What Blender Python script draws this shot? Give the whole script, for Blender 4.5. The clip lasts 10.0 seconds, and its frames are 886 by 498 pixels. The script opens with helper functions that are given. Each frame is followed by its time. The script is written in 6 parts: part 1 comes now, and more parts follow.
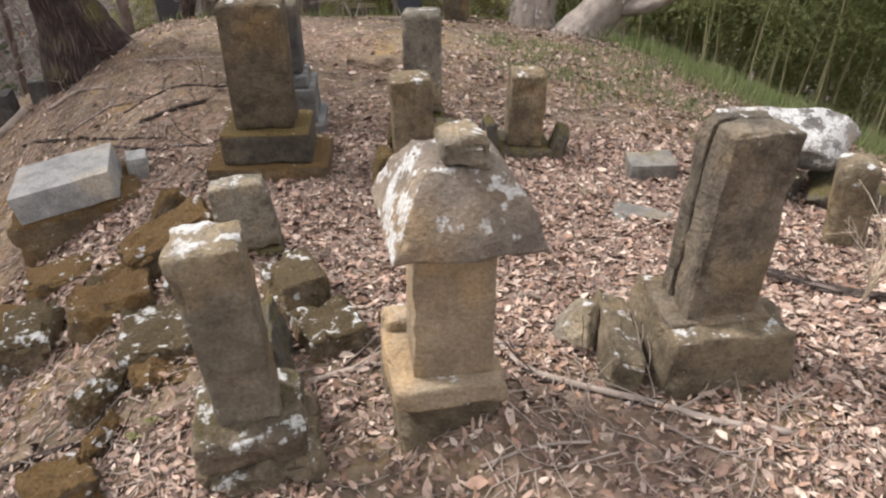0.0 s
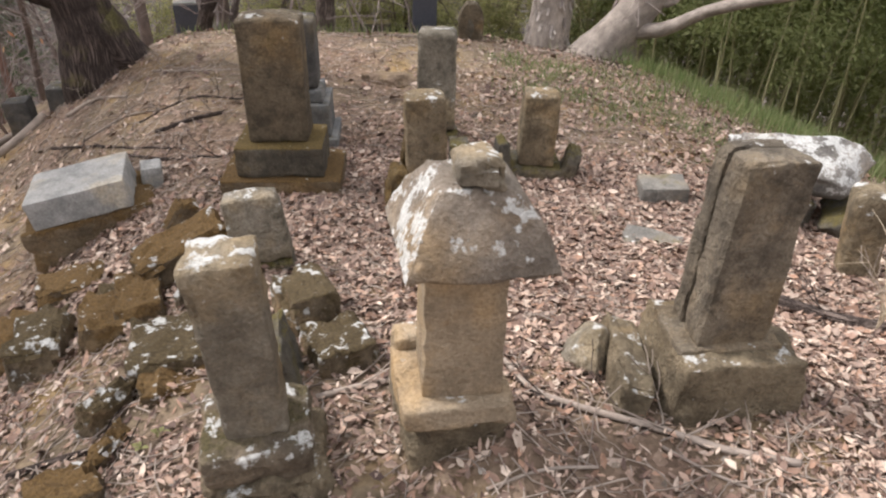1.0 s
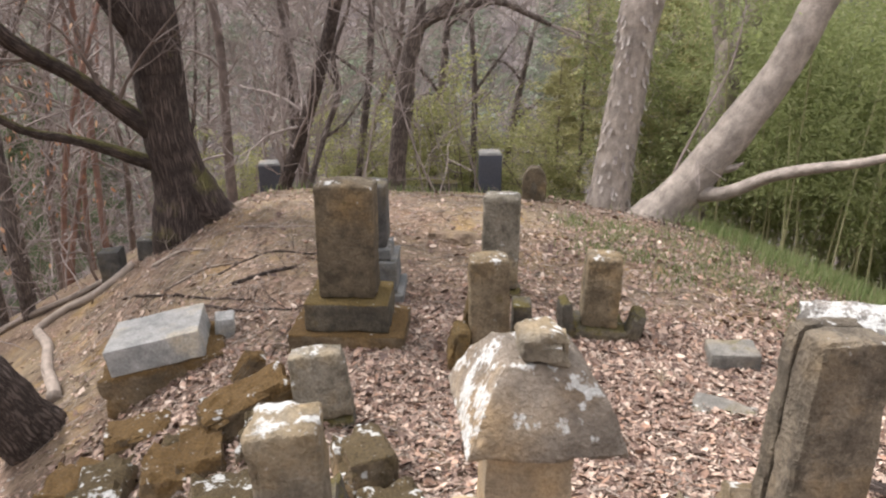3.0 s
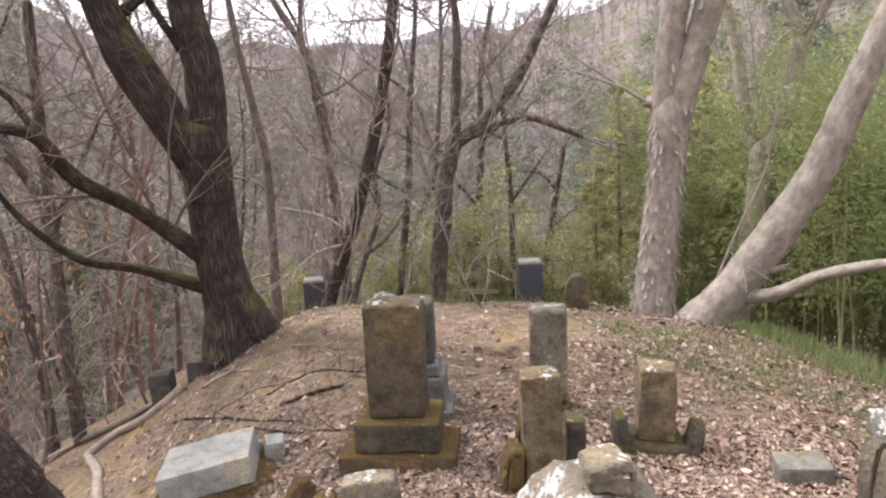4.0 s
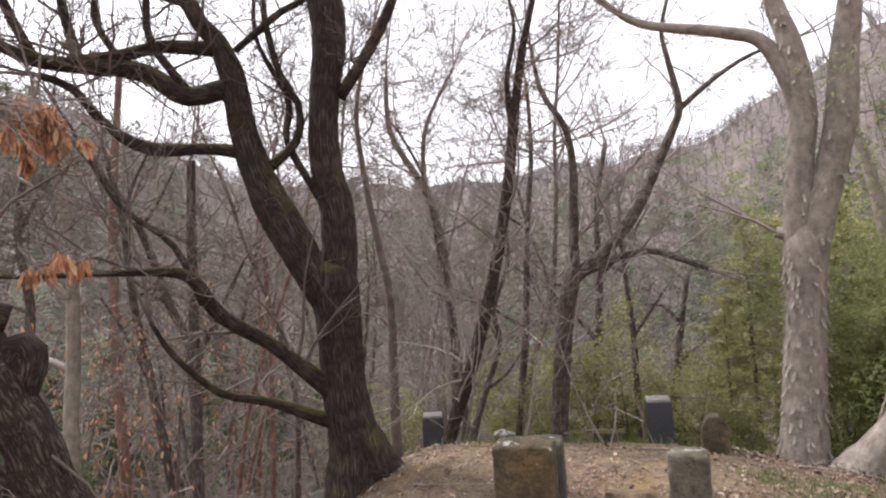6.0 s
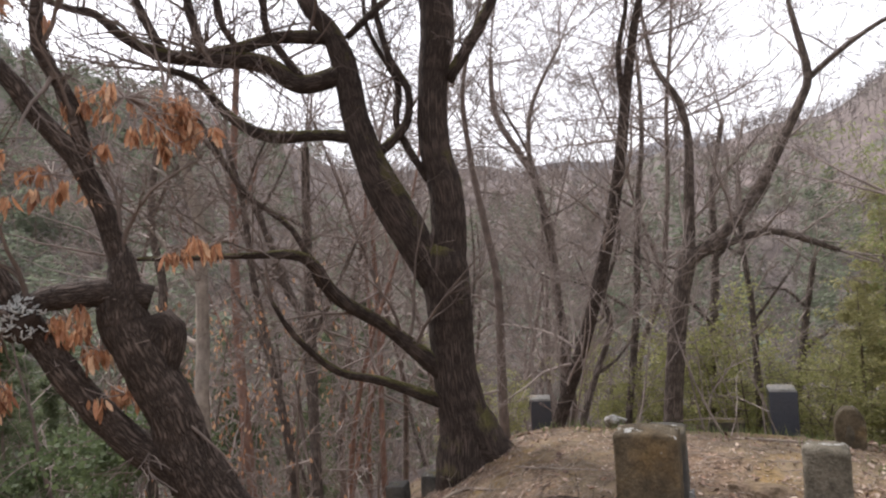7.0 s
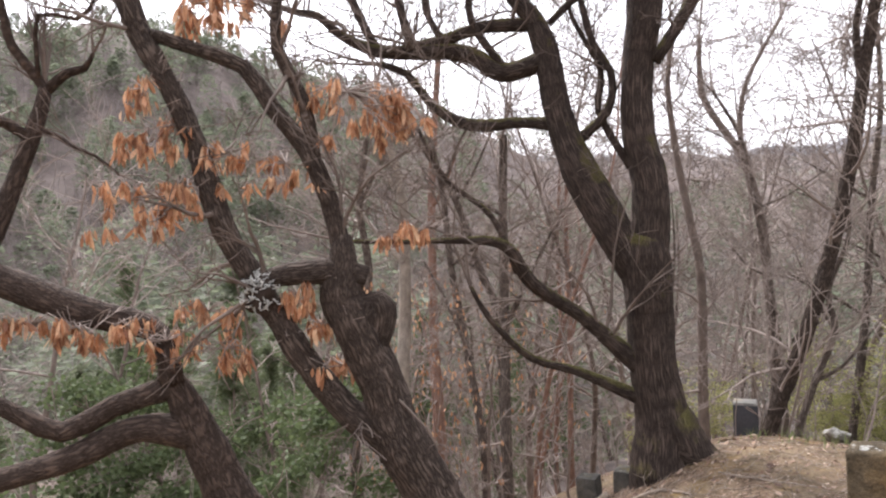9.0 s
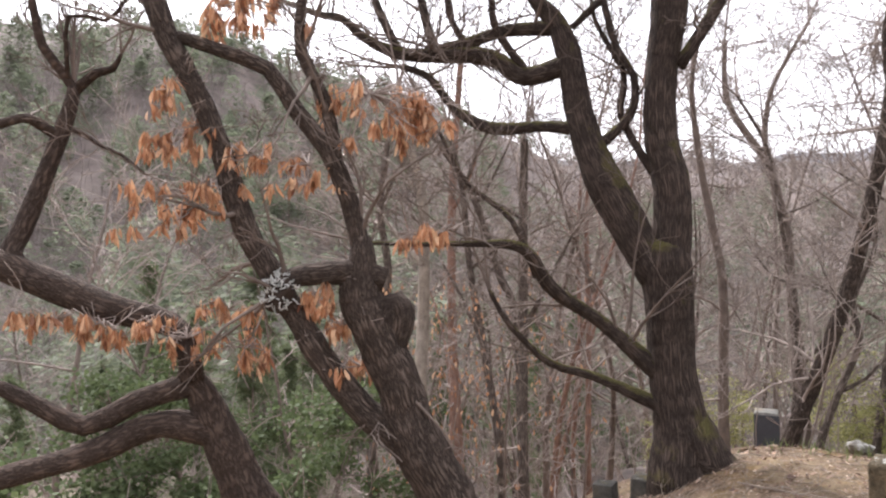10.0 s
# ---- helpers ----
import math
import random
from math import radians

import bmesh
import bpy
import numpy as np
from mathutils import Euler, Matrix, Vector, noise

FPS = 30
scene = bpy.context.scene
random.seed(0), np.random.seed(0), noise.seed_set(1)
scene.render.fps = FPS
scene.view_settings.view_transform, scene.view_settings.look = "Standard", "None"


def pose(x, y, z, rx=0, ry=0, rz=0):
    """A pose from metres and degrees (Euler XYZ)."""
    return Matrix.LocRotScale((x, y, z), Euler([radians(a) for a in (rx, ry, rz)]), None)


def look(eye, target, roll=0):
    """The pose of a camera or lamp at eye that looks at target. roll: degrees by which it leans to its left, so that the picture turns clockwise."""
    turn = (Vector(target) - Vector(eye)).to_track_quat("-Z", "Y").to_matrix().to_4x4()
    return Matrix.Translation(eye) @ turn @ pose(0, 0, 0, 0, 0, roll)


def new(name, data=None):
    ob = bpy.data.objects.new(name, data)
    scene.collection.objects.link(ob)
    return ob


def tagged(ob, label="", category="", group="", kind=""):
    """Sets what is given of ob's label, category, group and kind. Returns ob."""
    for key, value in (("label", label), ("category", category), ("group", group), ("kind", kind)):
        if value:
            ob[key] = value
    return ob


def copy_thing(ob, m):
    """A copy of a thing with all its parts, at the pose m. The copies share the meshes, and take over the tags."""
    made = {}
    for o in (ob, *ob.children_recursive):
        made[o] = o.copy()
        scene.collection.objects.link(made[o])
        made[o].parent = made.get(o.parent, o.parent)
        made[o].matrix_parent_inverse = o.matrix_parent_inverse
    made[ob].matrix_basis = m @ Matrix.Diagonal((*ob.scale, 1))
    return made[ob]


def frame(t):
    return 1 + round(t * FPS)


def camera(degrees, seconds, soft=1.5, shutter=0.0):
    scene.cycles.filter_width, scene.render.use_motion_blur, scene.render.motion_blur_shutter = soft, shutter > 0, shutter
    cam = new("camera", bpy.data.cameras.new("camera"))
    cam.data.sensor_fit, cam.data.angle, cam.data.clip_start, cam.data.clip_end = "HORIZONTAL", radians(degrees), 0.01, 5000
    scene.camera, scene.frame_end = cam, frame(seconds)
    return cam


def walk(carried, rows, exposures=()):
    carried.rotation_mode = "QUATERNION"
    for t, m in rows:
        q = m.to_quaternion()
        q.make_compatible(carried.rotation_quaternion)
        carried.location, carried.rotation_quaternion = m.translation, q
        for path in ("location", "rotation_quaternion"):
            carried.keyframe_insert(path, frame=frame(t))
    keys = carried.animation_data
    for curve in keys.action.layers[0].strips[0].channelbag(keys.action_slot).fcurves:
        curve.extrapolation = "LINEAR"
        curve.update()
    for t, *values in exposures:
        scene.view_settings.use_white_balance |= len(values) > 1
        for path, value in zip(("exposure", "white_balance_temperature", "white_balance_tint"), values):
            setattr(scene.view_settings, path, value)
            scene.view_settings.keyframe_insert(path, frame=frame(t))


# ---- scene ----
cam = camera(66.3, 10.0, soft=2.2)
PATH = [
    (0, (-0.008, 0.052, 1.587), (-0.002, 1.706, 0.463), 0.2),
    (0.5, (-0.013, 0.055, 1.589), (-0.002, 1.717, 0.477), 0.6),
    (1, (-0.022, 0.055, 1.599), (-0.038, 1.734, 0.512), 1.4),
    (1.5, (-0.027, 0.054, 1.612), (-0.081, 1.771, 0.588), 1.5),
    (2, (-0.03, 0.049, 1.638), (-0.148, 1.822, 0.719), 0.9),
    (3.3, (-0.03, 0.045, 1.678), (-0.275, 1.922, 1.033), -0.5),
    (3.5, (-0.041, 0.036, 1.69), (-0.307, 1.924, 1.086), -1.4),
    (4, (-0.066, 0.016, 1.731), (-0.396, 1.948, 1.335), -2.8),
    (4.5, (-0.103, 0.009, 1.753), (-0.492, 1.954, 1.501), -3.7),
    (5, (-0.115, -0.007, 1.763), (-0.542, 1.94, 1.601), -2.9),
    (5.2, (-0.107, -0.019, 1.758), (-0.554, 1.927, 1.638), -3.1),
    (6.5, (-0.203, -0.05, 1.778), (-0.977, 1.793, 1.815), -4.1),
    (7, (-0.249, -0.054, 1.778), (-1.155, 1.729, 1.755), -4.3),
    (7.5, (-0.289, -0.061, 1.775), (-1.345, 1.637, 1.73), -4.2),
    (8, (-0.317, -0.089, 1.785), (-1.521, 1.507, 1.726), -3.6),
    (8.5, (-0.325, -0.101, 1.787), (-1.62, 1.423, 1.743), -2.7),
    (9, (-0.331, -0.101, 1.785), (-1.687, 1.369, 1.76), -3.0),
    (9.5, (-0.317, -0.11, 1.784), (-1.691, 1.343, 1.76), -2.2),
    (10, (-0.322, -0.104, 1.787), (-1.72, 1.326, 1.772), -2.1),
]
LIGHT_STOPS = [(t, stops, 6200, 15) for t, stops in ((0, 0.68), (2, 0.78), (3.5, 0.98), (4.5, 1.02), (5.2, 0.92), (6.5, 0.4), (7.5, 0.5), (8, 0.76), (8.5, 0.86), (9, 0.96), (10, 1.01))]
walk(cam, [(t, look(eye, target, roll)) for t, eye, target, roll in PATH], LIGHT_STOPS)

# ---- light ----
world = bpy.data.worlds.new("overcast_sky")
scene.world = world
world.use_nodes = True
wn, wl = world.node_tree.nodes, world.node_tree.links
wn.clear()
sky = wn.new("ShaderNodeTexSky")
sky.sky_type, sky.sun_disc = "NISHITA", False
sky.sun_elevation, sky.sun_rotation = radians(48), radians(-70)
sky.air_density, sky.dust_density = 1.0, 4.0
pale = wn.new("ShaderNodeHueSaturation")
pale.inputs["Saturation"].default_value = 0.22
clear_bg = wn.new("ShaderNodeBackground")
clear_bg.inputs["Strength"].default_value = 0.06
cloud_bg = wn.new("ShaderNodeBackground")
cloud_bg.inputs["Color"].default_value = (1.0, 0.985, 0.985, 1)
cloud_bg.inputs["Strength"].default_value = 0.92
both = wn.new("ShaderNodeAddShader")
wout = wn.new("ShaderNodeOutputWorld")
wl.new(sky.outputs[0], pale.inputs["Color"])
wl.new(pale.outputs[0], clear_bg.inputs["Color"])
wl.new(clear_bg.outputs[0], both.inputs[0])
wl.new(cloud_bg.outputs[0], both.inputs[1])
wl.new(both.outputs[0], wout.inputs["Surface"])
sun = new("sun", bpy.data.lights.new("sun", "SUN"))
sun.data.energy, sun.data.angle, sun.data.color = 3.4, radians(10), (1.0, 0.95, 0.88)
sun.matrix_world = look((-4.2, 3.4, 5.0), (0, 2, 0))

# ---- materials ----


def nodes_of(name):
    m = bpy.data.materials.new(name)
    m.use_nodes = True
    nt = m.node_tree
    bsdf = nt.nodes["Principled BSDF"]
    return m, nt, bsdf


def noise_node(nt, scale, detail=5.0, rough=0.6, coords=None, dims="3D"):
    n = nt.nodes.new("ShaderNodeTexNoise")
    n.inputs["Scale"].default_value = scale
    n.inputs["Detail"].default_value = detail
    n.inputs["Roughness"].default_value = rough
    if coords is not None:
        nt.links.new(coords, n.inputs["Vector"])
    return n


def ramp_node(nt, source, stops):
    r = nt.nodes.new("ShaderNodeValToRGB")
    els = r.color_ramp.elements
    while len(els) < len(stops):
        els.new(0.5)
    for e, (pos, col) in zip(els, stops):
        e.position = pos
        e.color = (*col, 1) if len(col) == 3 else col
    nt.links.new(source, r.inputs["Fac"])
    return r


def mix_node(nt, fac, a, b):
    m = nt.nodes.new("ShaderNodeMix")
    m.data_type = "RGBA"
    for sock, v in ((m.inputs[0], fac), (m.inputs[6], a), (m.inputs[7], b)):
        if hasattr(v, "is_linked"):
            nt.links.new(v, sock)
        elif isinstance(v, tuple):
            sock.default_value = (*v, 1)
        else:
            sock.default_value = v
    return m.outputs[2]


def math_node(nt, op, a, b=0.0):
    m = nt.nodes.new("ShaderNodeMath")
    m.operation = op
    for sock, v in ((m.inputs[0], a), (m.inputs[1], b)):
        if hasattr(v, "is_linked"):
            nt.links.new(v, sock)
        else:
            sock.default_value = v
    return m.outputs[0]


def bump_node(nt, bsdf, height, strength, dist):
    b = nt.nodes.new("ShaderNodeBump")
    b.inputs["Strength"].default_value = strength
    b.inputs["Distance"].default_value = dist
    nt.links.new(height, b.inputs["Height"])
    nt.links.new(b.outputs[0], bsdf.inputs["Normal"])


def world_coords(nt, offset=0.0):
    g = nt.nodes.new("ShaderNodeNewGeometry")
    if not offset:
        return g.outputs["Position"]
    a = nt.nodes.new("ShaderNodeVectorMath")
    a.operation = "ADD"
    a.inputs[1].default_value = (offset, offset * 0.7, offset * 1.3)
    nt.links.new(g.outputs["Position"], a.inputs[0])
    return a.outputs[0]


def stone_material(name, dark, light, moss=0.3, lichen=0.3, moss_colour=(0.085, 0.068, 0.018), offset=0.0, grain=1.0, blot=13.0, top=0.11, rim=0.0, side=0.0, blotch=0.55, level=0.16):
    """Weathered stone: two tones, stains, moss on top faces, white lichen in blots."""
    m, nt, bsdf = nodes_of(name)
    pos = world_coords(nt, offset)
    big = noise_node(nt, 5.0, 6, 0.65, pos)
    fine = noise_node(nt, 85.0, 5, 0.7, pos)
    speck = noise_node(nt, 28.0, 4, 0.6, pos)
    col = ramp_node(nt, big.outputs[0], [(0.3, dark), (0.68, light)]).outputs[0]
    tone = ramp_node(nt, fine.outputs[0], [(0.25, (0.5, 0.47, 0.42)), (0.75, (1.25, 1.22, 1.18))]).outputs[0]
    mul = nt.nodes.new("ShaderNodeMix")
    mul.data_type, mul.blend_type = "RGBA", "MULTIPLY"
    mul.inputs[0].default_value = 0.85
    nt.links.new(col, mul.inputs[6])
    nt.links.new(tone, mul.inputs[7])
    col = mul.outputs[2]
    drift = noise_node(nt, 2.6, 5, 0.6, world_coords(nt, offset + 17.0))
    warm = ramp_node(nt, drift.outputs[0], [(0.32, (0.66, 0.68, 0.70)), (0.5, (1, 1, 1)), (0.66, (1.38, 1.2, 0.9))]).outputs[0]
    mul3 = nt.nodes.new("ShaderNodeMix")
    mul3.data_type, mul3.blend_type = "RGBA", "MULTIPLY"
    mul3.inputs[0].default_value = 0.9
    nt.links.new(col, mul3.inputs[6])
    nt.links.new(warm, mul3.inputs[7])
    col = mul3.outputs[2]
    soil = noise_node(nt, 11.0, 8, 0.72, world_coords(nt, offset + 31.0))
    stain = ramp_node(nt, soil.outputs[0], [(0.47, (0, 0, 0)), (0.62, (1, 1, 1))]).outputs[0]
    col = mix_node(nt, math_node(nt, "MULTIPLY", stain, blotch), col, tuple(c * 0.45 for c in dark))
    geo = nt.nodes.new("ShaderNodeNewGeometry")
    sep = nt.nodes.new("ShaderNodeSeparateXYZ")
    nt.links.new(geo.outputs["Normal"], sep.inputs[0])
    up = sep.outputs["Z"]
    if moss:
        mn = noise_node(nt, 7.0, 7, 0.7, world_coords(nt, offset + 4.0))
        f = math_node(nt, "ADD", mn.outputs[0], math_node(nt, "MULTIPLY", up, level))
        f = ramp_node(nt, f, [(0.72 - moss * 0.4, (0, 0, 0)), (0.86 - moss * 0.4, (1, 1, 1))]).outputs[0]
        mc = ramp_node(nt, fine.outputs[0], [(0.3, tuple(c * 0.55 for c in moss_colour)), (0.7, tuple(c * 1.7 for c in moss_colour))]).outputs[0]
        col = mix_node(nt, math_node(nt, "MULTIPLY", f, 0.9), col, mc)
    if lichen:
        ln = noise_node(nt, blot, 4, 0.6, world_coords(nt, offset + 9.0))
        edge = noise_node(nt, 45.0, 4, 0.6, pos)
        f = math_node(nt, "ADD", ln.outputs[0], math_node(nt, "MULTIPLY", math_node(nt, "SUBTRACT", edge.outputs[0], 0.5), 0.42))
        f = math_node(nt, "ADD", f, math_node(nt, "MULTIPLY", up, top))
        if rim:
            worn = math_node(nt, "SUBTRACT", geo.outputs["Pointiness"], 0.5)
            f = math_node(nt, "ADD", f, math_node(nt, "MINIMUM", math_node(nt, "MULTIPLY", math_node(nt, "MAXIMUM", worn, 0.0), rim), 0.16))
        if side:
            f = math_node(nt, "ADD", f, math_node(nt, "MULTIPLY", sep.outputs["X"], side))
        f = ramp_node(nt, f, [(0.79 - lichen * 0.25, (0, 0, 0)), (0.86 - lichen * 0.25, (1, 1, 1))]).outputs[0]
        lc = ramp_node(nt, fine.outputs[0], [(0.3, (0.38, 0.38, 0.345)), (0.7, (0.72, 0.72, 0.68))]).outputs[0]
        col = mix_node(nt, math_node(nt, "MULTIPLY", f, 0.8), col, lc)
    nt.links.new(col, bsdf.inputs["Base Color"])
    bsdf.inputs["Roughness"].default_value = 0.92
    bsdf.inputs["Specular IOR Level"].default_value = 0.25
    h = math_node(nt, "ADD", fine.outputs[0], math_node(nt, "MULTIPLY", speck.outputs[0], 1.6))
    bump_node(nt, bsdf, h, 0.9 * grain, 0.016)
    return m


def bark_material(name, dark, light, ridges=True, moss=0.0, along=2.2, round_it=26.0, depth=0.03):
    """Bark by the limb's own length and girth (uv in metres), with furrows along it."""
    m, nt, bsdf = nodes_of(name)
    uv = nt.nodes.new("ShaderNodeUVMap")
    mp = nt.nodes.new("ShaderNodeMapping")
    mp.inputs["Scale"].default_value = (round_it, along, 1)
    nt.links.new(uv.outputs[0], mp.inputs[0])
    n1 = noise_node(nt, 1.0, 4, 0.55, mp.outputs[0])
    pos = world_coords(nt)
    n2 = noise_node(nt, 6.0, 5, 0.6, pos)
    n3 = noise_node(nt, 70.0, 4, 0.65, pos)
    if ridges:
        ridge = math_node(nt, "ABSOLUTE", math_node(nt, "SUBTRACT", n1.outputs[0], 0.5))
        furrow = ramp_node(nt, ridge, [(0.0, (0, 0, 0)), (0.12, (1, 1, 1))]).outputs[0]
    else:
        furrow = n1.outputs[0]
    f = math_node(nt, "ADD", math_node(nt, "MULTIPLY", furrow, 0.6), math_node(nt, "MULTIPLY", n3.outputs[0], 0.4))
    col = ramp_node(nt, f, [(0.15, dark), (0.85, light)]).outputs[0]
    tint = ramp_node(nt, n2.outputs[0], [(0.3, (0.7, 0.68, 0.66)), (0.7, (1.25, 1.2, 1.15))]).outputs[0]
    mul = nt.nodes.new("ShaderNodeMix")
    mul.data_type, mul.blend_type = "RGBA", "MULTIPLY"
    mul.inputs[0].default_value = 0.9
    nt.links.new(col, mul.inputs[6])
    nt.links.new(tint, mul.inputs[7])
    col = mul.outputs[2]
    if moss:
        geo = nt.nodes.new("ShaderNodeNewGeometry")
        sep = nt.nodes.new("ShaderNodeSeparateXYZ")
        nt.links.new(geo.outputs["Normal"], sep.inputs[0])
        mn = noise_node(nt, 4.0, 5, 0.6, world_coords(nt, 3.0))
        q = math_node(nt, "ADD", mn.outputs[0], math_node(nt, "MULTIPLY", sep.outputs["Z"], 0.42))
        q = ramp_node(nt, q, [(0.75 - moss * 0.3, (0, 0, 0)), (0.92 - moss * 0.3, (1, 1, 1))]).outputs[0]
        col = mix_node(nt, math_node(nt, "MULTIPLY", q, 0.8), col, ramp_node(nt, n3.outputs[0], [(0.3, (0.07, 0.066, 0.022)), (0.7, (0.20, 0.18, 0.062))]).outputs[0])
    nt.links.new(col, bsdf.inputs["Base Color"])
    bsdf.inputs["Roughness"].default_value = 0.95
    bsdf.inputs["Specular IOR Level"].default_value = 0.2
    h = math_node(nt, "ADD", furrow, math_node(nt, "MULTIPLY", n3.outputs[0], 0.35))
    bump_node(nt, bsdf, h, 0.9, depth)
    return m


def leaf_material(name, colours, through_light=0.0, rough=0.7):
    """Each separate leaf takes its own tone."""
    m, nt, bsdf = nodes_of(name)
    geo = nt.nodes.new("ShaderNodeNewGeometry")
    n = len(colours)
    col = ramp_node(nt, geo.outputs["Random Per Island"], [(i / max(1, n - 1), c) for i, c in enumerate(colours)]).outputs[0]
    nz = noise_node(nt, 60.0, 3, 0.6, world_coords(nt))
    tone = ramp_node(nt, nz.outputs[0], [(0.3, (0.75, 0.75, 0.75)), (0.7, (1.15, 1.15, 1.15))]).outputs[0]
    mul = nt.nodes.new("ShaderNodeMix")
    mul.data_type, mul.blend_type = "RGBA", "MULTIPLY"
    mul.inputs[0].default_value = 1.0
    nt.links.new(col, mul.inputs[6])
    nt.links.new(tone, mul.inputs[7])
    nt.links.new(mul.outputs[2], bsdf.inputs["Base Color"])
    bsdf.inputs["Roughness"].default_value = rough
    bsdf.inputs["Specular IOR Level"].default_value = 0.3
    if through_light:
        tr = nt.nodes.new("ShaderNodeBsdfTranslucent")
        nt.links.new(mul.outputs[2], tr.inputs["Color"])
        mx = nt.nodes.new("ShaderNodeMixShader")
        mx.inputs[0].default_value = through_light
        out = nt.nodes["Material Output"]
        nt.links.new(bsdf.outputs[0], mx.inputs[1])
        nt.links.new(tr.outputs[0], mx.inputs[2])
        nt.links.new(mx.outputs[0], out.inputs["Surface"])
    return m


def ground_material():
    m, nt, bsdf = nodes_of("earth_and_litter")
    pos = world_coords(nt)
    big = noise_node(nt, 0.9, 6, 0.6, pos)
    mid = noise_node(nt, 6.0, 6, 0.65, pos)
    fine = noise_node(nt, 55.0, 6, 0.7, pos)
    vor = nt.nodes.new("ShaderNodeTexVoronoi")
    vor.inputs["Scale"].default_value = 34.0
    nt.links.new(pos, vor.inputs["Vector"])
    earth = ramp_node(nt, mid.outputs[0], [(0.3, (0.115, 0.09, 0.062)), (0.7, (0.275, 0.213, 0.138))]).outputs[0]
    soil = noise_node(nt, 1.9, 6, 0.65, world_coords(nt, 6.0))
    ochre = ramp_node(nt, soil.outputs[0], [(0.40, (0.74, 0.74, 0.76)), (0.52, (1.0, 1.0, 1.0)), (0.64, (1.18, 1.05, 0.74))]).outputs[0]
    shift = nt.nodes.new("ShaderNodeMix")
    shift.data_type, shift.blend_type = "RGBA", "MULTIPLY"
    shift.inputs[0].default_value = 1.0
    nt.links.new(earth, shift.inputs[6])
    nt.links.new(ochre, shift.inputs[7])
    earth = shift.outputs[2]
    litter = ramp_node(nt, vor.outputs["Color"], [(0.1, (0.07, 0.048, 0.036)), (0.5, (0.16, 0.108, 0.08)), (0.9, (0.30, 0.22, 0.17))]).outputs[0]
    f = ramp_node(nt, big.outputs[0], [(0.42, (0, 0, 0)), (0.56, (1, 1, 1))]).outputs[0]
    col = mix_node(nt, math_node(nt, "MULTIPLY", f, 0.75), earth, litter)
    tone = ramp_node(nt, fine.outputs[0], [(0.25, (0.6, 0.58, 0.55)), (0.75, (1.3, 1.28, 1.25))]).outputs[0]
    mul = nt.nodes.new("ShaderNodeMix")
    mul.data_type, mul.blend_type = "RGBA", "MULTIPLY"
    mul.inputs[0].default_value = 0.9
    nt.links.new(col, mul.inputs[6])
    nt.links.new(tone, mul.inputs[7])
    # forest floor further off: browner and greyer, with broad patches
    sep = nt.nodes.new("ShaderNodeVectorMath")
    sep.operation = "LENGTH"
    nt.links.new(pos, sep.inputs[0])
    far = ramp_node(nt, math_node(nt, "DIVIDE", sep.outputs["Value"], 60.0), [(0.14, (0, 0, 0)), (0.5, (1, 1, 1))]).outputs[0]
    patch = noise_node(nt, 0.035, 6, 0.65, pos)
    crown = noise_node(nt, 0.35, 5, 0.7, pos)
    woods = ramp_node(nt, patch.outputs[0], [(0.35, (0.142, 0.12, 0.107)), (0.55, (0.163, 0.133, 0.123)), (0.62, (0.11, 0.12, 0.08))]).outputs[0]
    wt = ramp_node(nt, crown.outputs[0], [(0.3, (0.6, 0.6, 0.6)), (0.7, (1.25, 1.25, 1.25))]).outputs[0]
    mul2 = nt.nodes.new("ShaderNodeMix")
    mul2.data_type, mul2.blend_type = "RGBA", "MULTIPLY"
    mul2.inputs[0].default_value = 1.0
    nt.links.new(woods, mul2.inputs[6])
    nt.links.new(wt, mul2.inputs[7])
    nt.links.new(mix_node(nt, far, mul.outputs[2], mul2.outputs[2]), bsdf.inputs["Base Color"])
    bsdf.inputs["Roughness"].default_value = 0.97
    bsdf.inputs["Specular IOR Level"].default_value = 0.15
    h = math_node(nt, "ADD", fine.outputs[0], vor.outputs["Distance"])
    bump_node(nt, bsdf, h, 0.6, 0.012)
    return m


M_GROUND = ground_material()
M_SAND = stone_material("tan_sandstone", (0.245, 0.195, 0.135), (0.375, 0.308, 0.218), moss=0.0, lichen=0.10, offset=2.0, grain=0.75, blotch=0.22)
M_SHRINE_ROOF = stone_material("lichened_roof_stone", (0.18, 0.15, 0.12), (0.315, 0.27, 0.215), moss=0.0, lichen=0.55, offset=5.3, side=-0.12, rim=0.4, blotch=0.4)
M_GREY = stone_material("grey_gravestone", (0.13, 0.112, 0.084), (0.285, 0.255, 0.20), moss=0.10, lichen=0.47, offset=1.0, top=0.15, rim=0.6, blotch=0.42, level=0.0)
M_BROWN = stone_material("brown_gravestone", (0.095, 0.076, 0.05), (0.215, 0.175, 0.118), moss=0.2, lichen=0.27, offset=7.0, top=0.16, rim=0.7, blotch=0.7, level=0.0)
M_MOSSY = stone_material("mossy_stone", (0.065, 0.056, 0.042), (0.155, 0.132, 0.095), moss=0.42, lichen=0.46, moss_colour=(0.085, 0.066, 0.022), offset=3.0, blot=18.0, top=0.08, rim=0.8)
M_RIMMED = stone_material("lichen_rimmed_stone", (0.13, 0.105, 0.075), (0.24, 0.195, 0.14), moss=0.25, lichen=0.53, moss_colour=(0.06, 0.05, 0.02), offset=30.0, top=0.06, rim=1.6)
M_SPLIT = stone_material("brown_split_stone", (0.105, 0.088, 0.065), (0.265, 0.225, 0.168), moss=0.12, lichen=0.14, offset=41.0, rim=0.6, blotch=0.75, level=0.0)
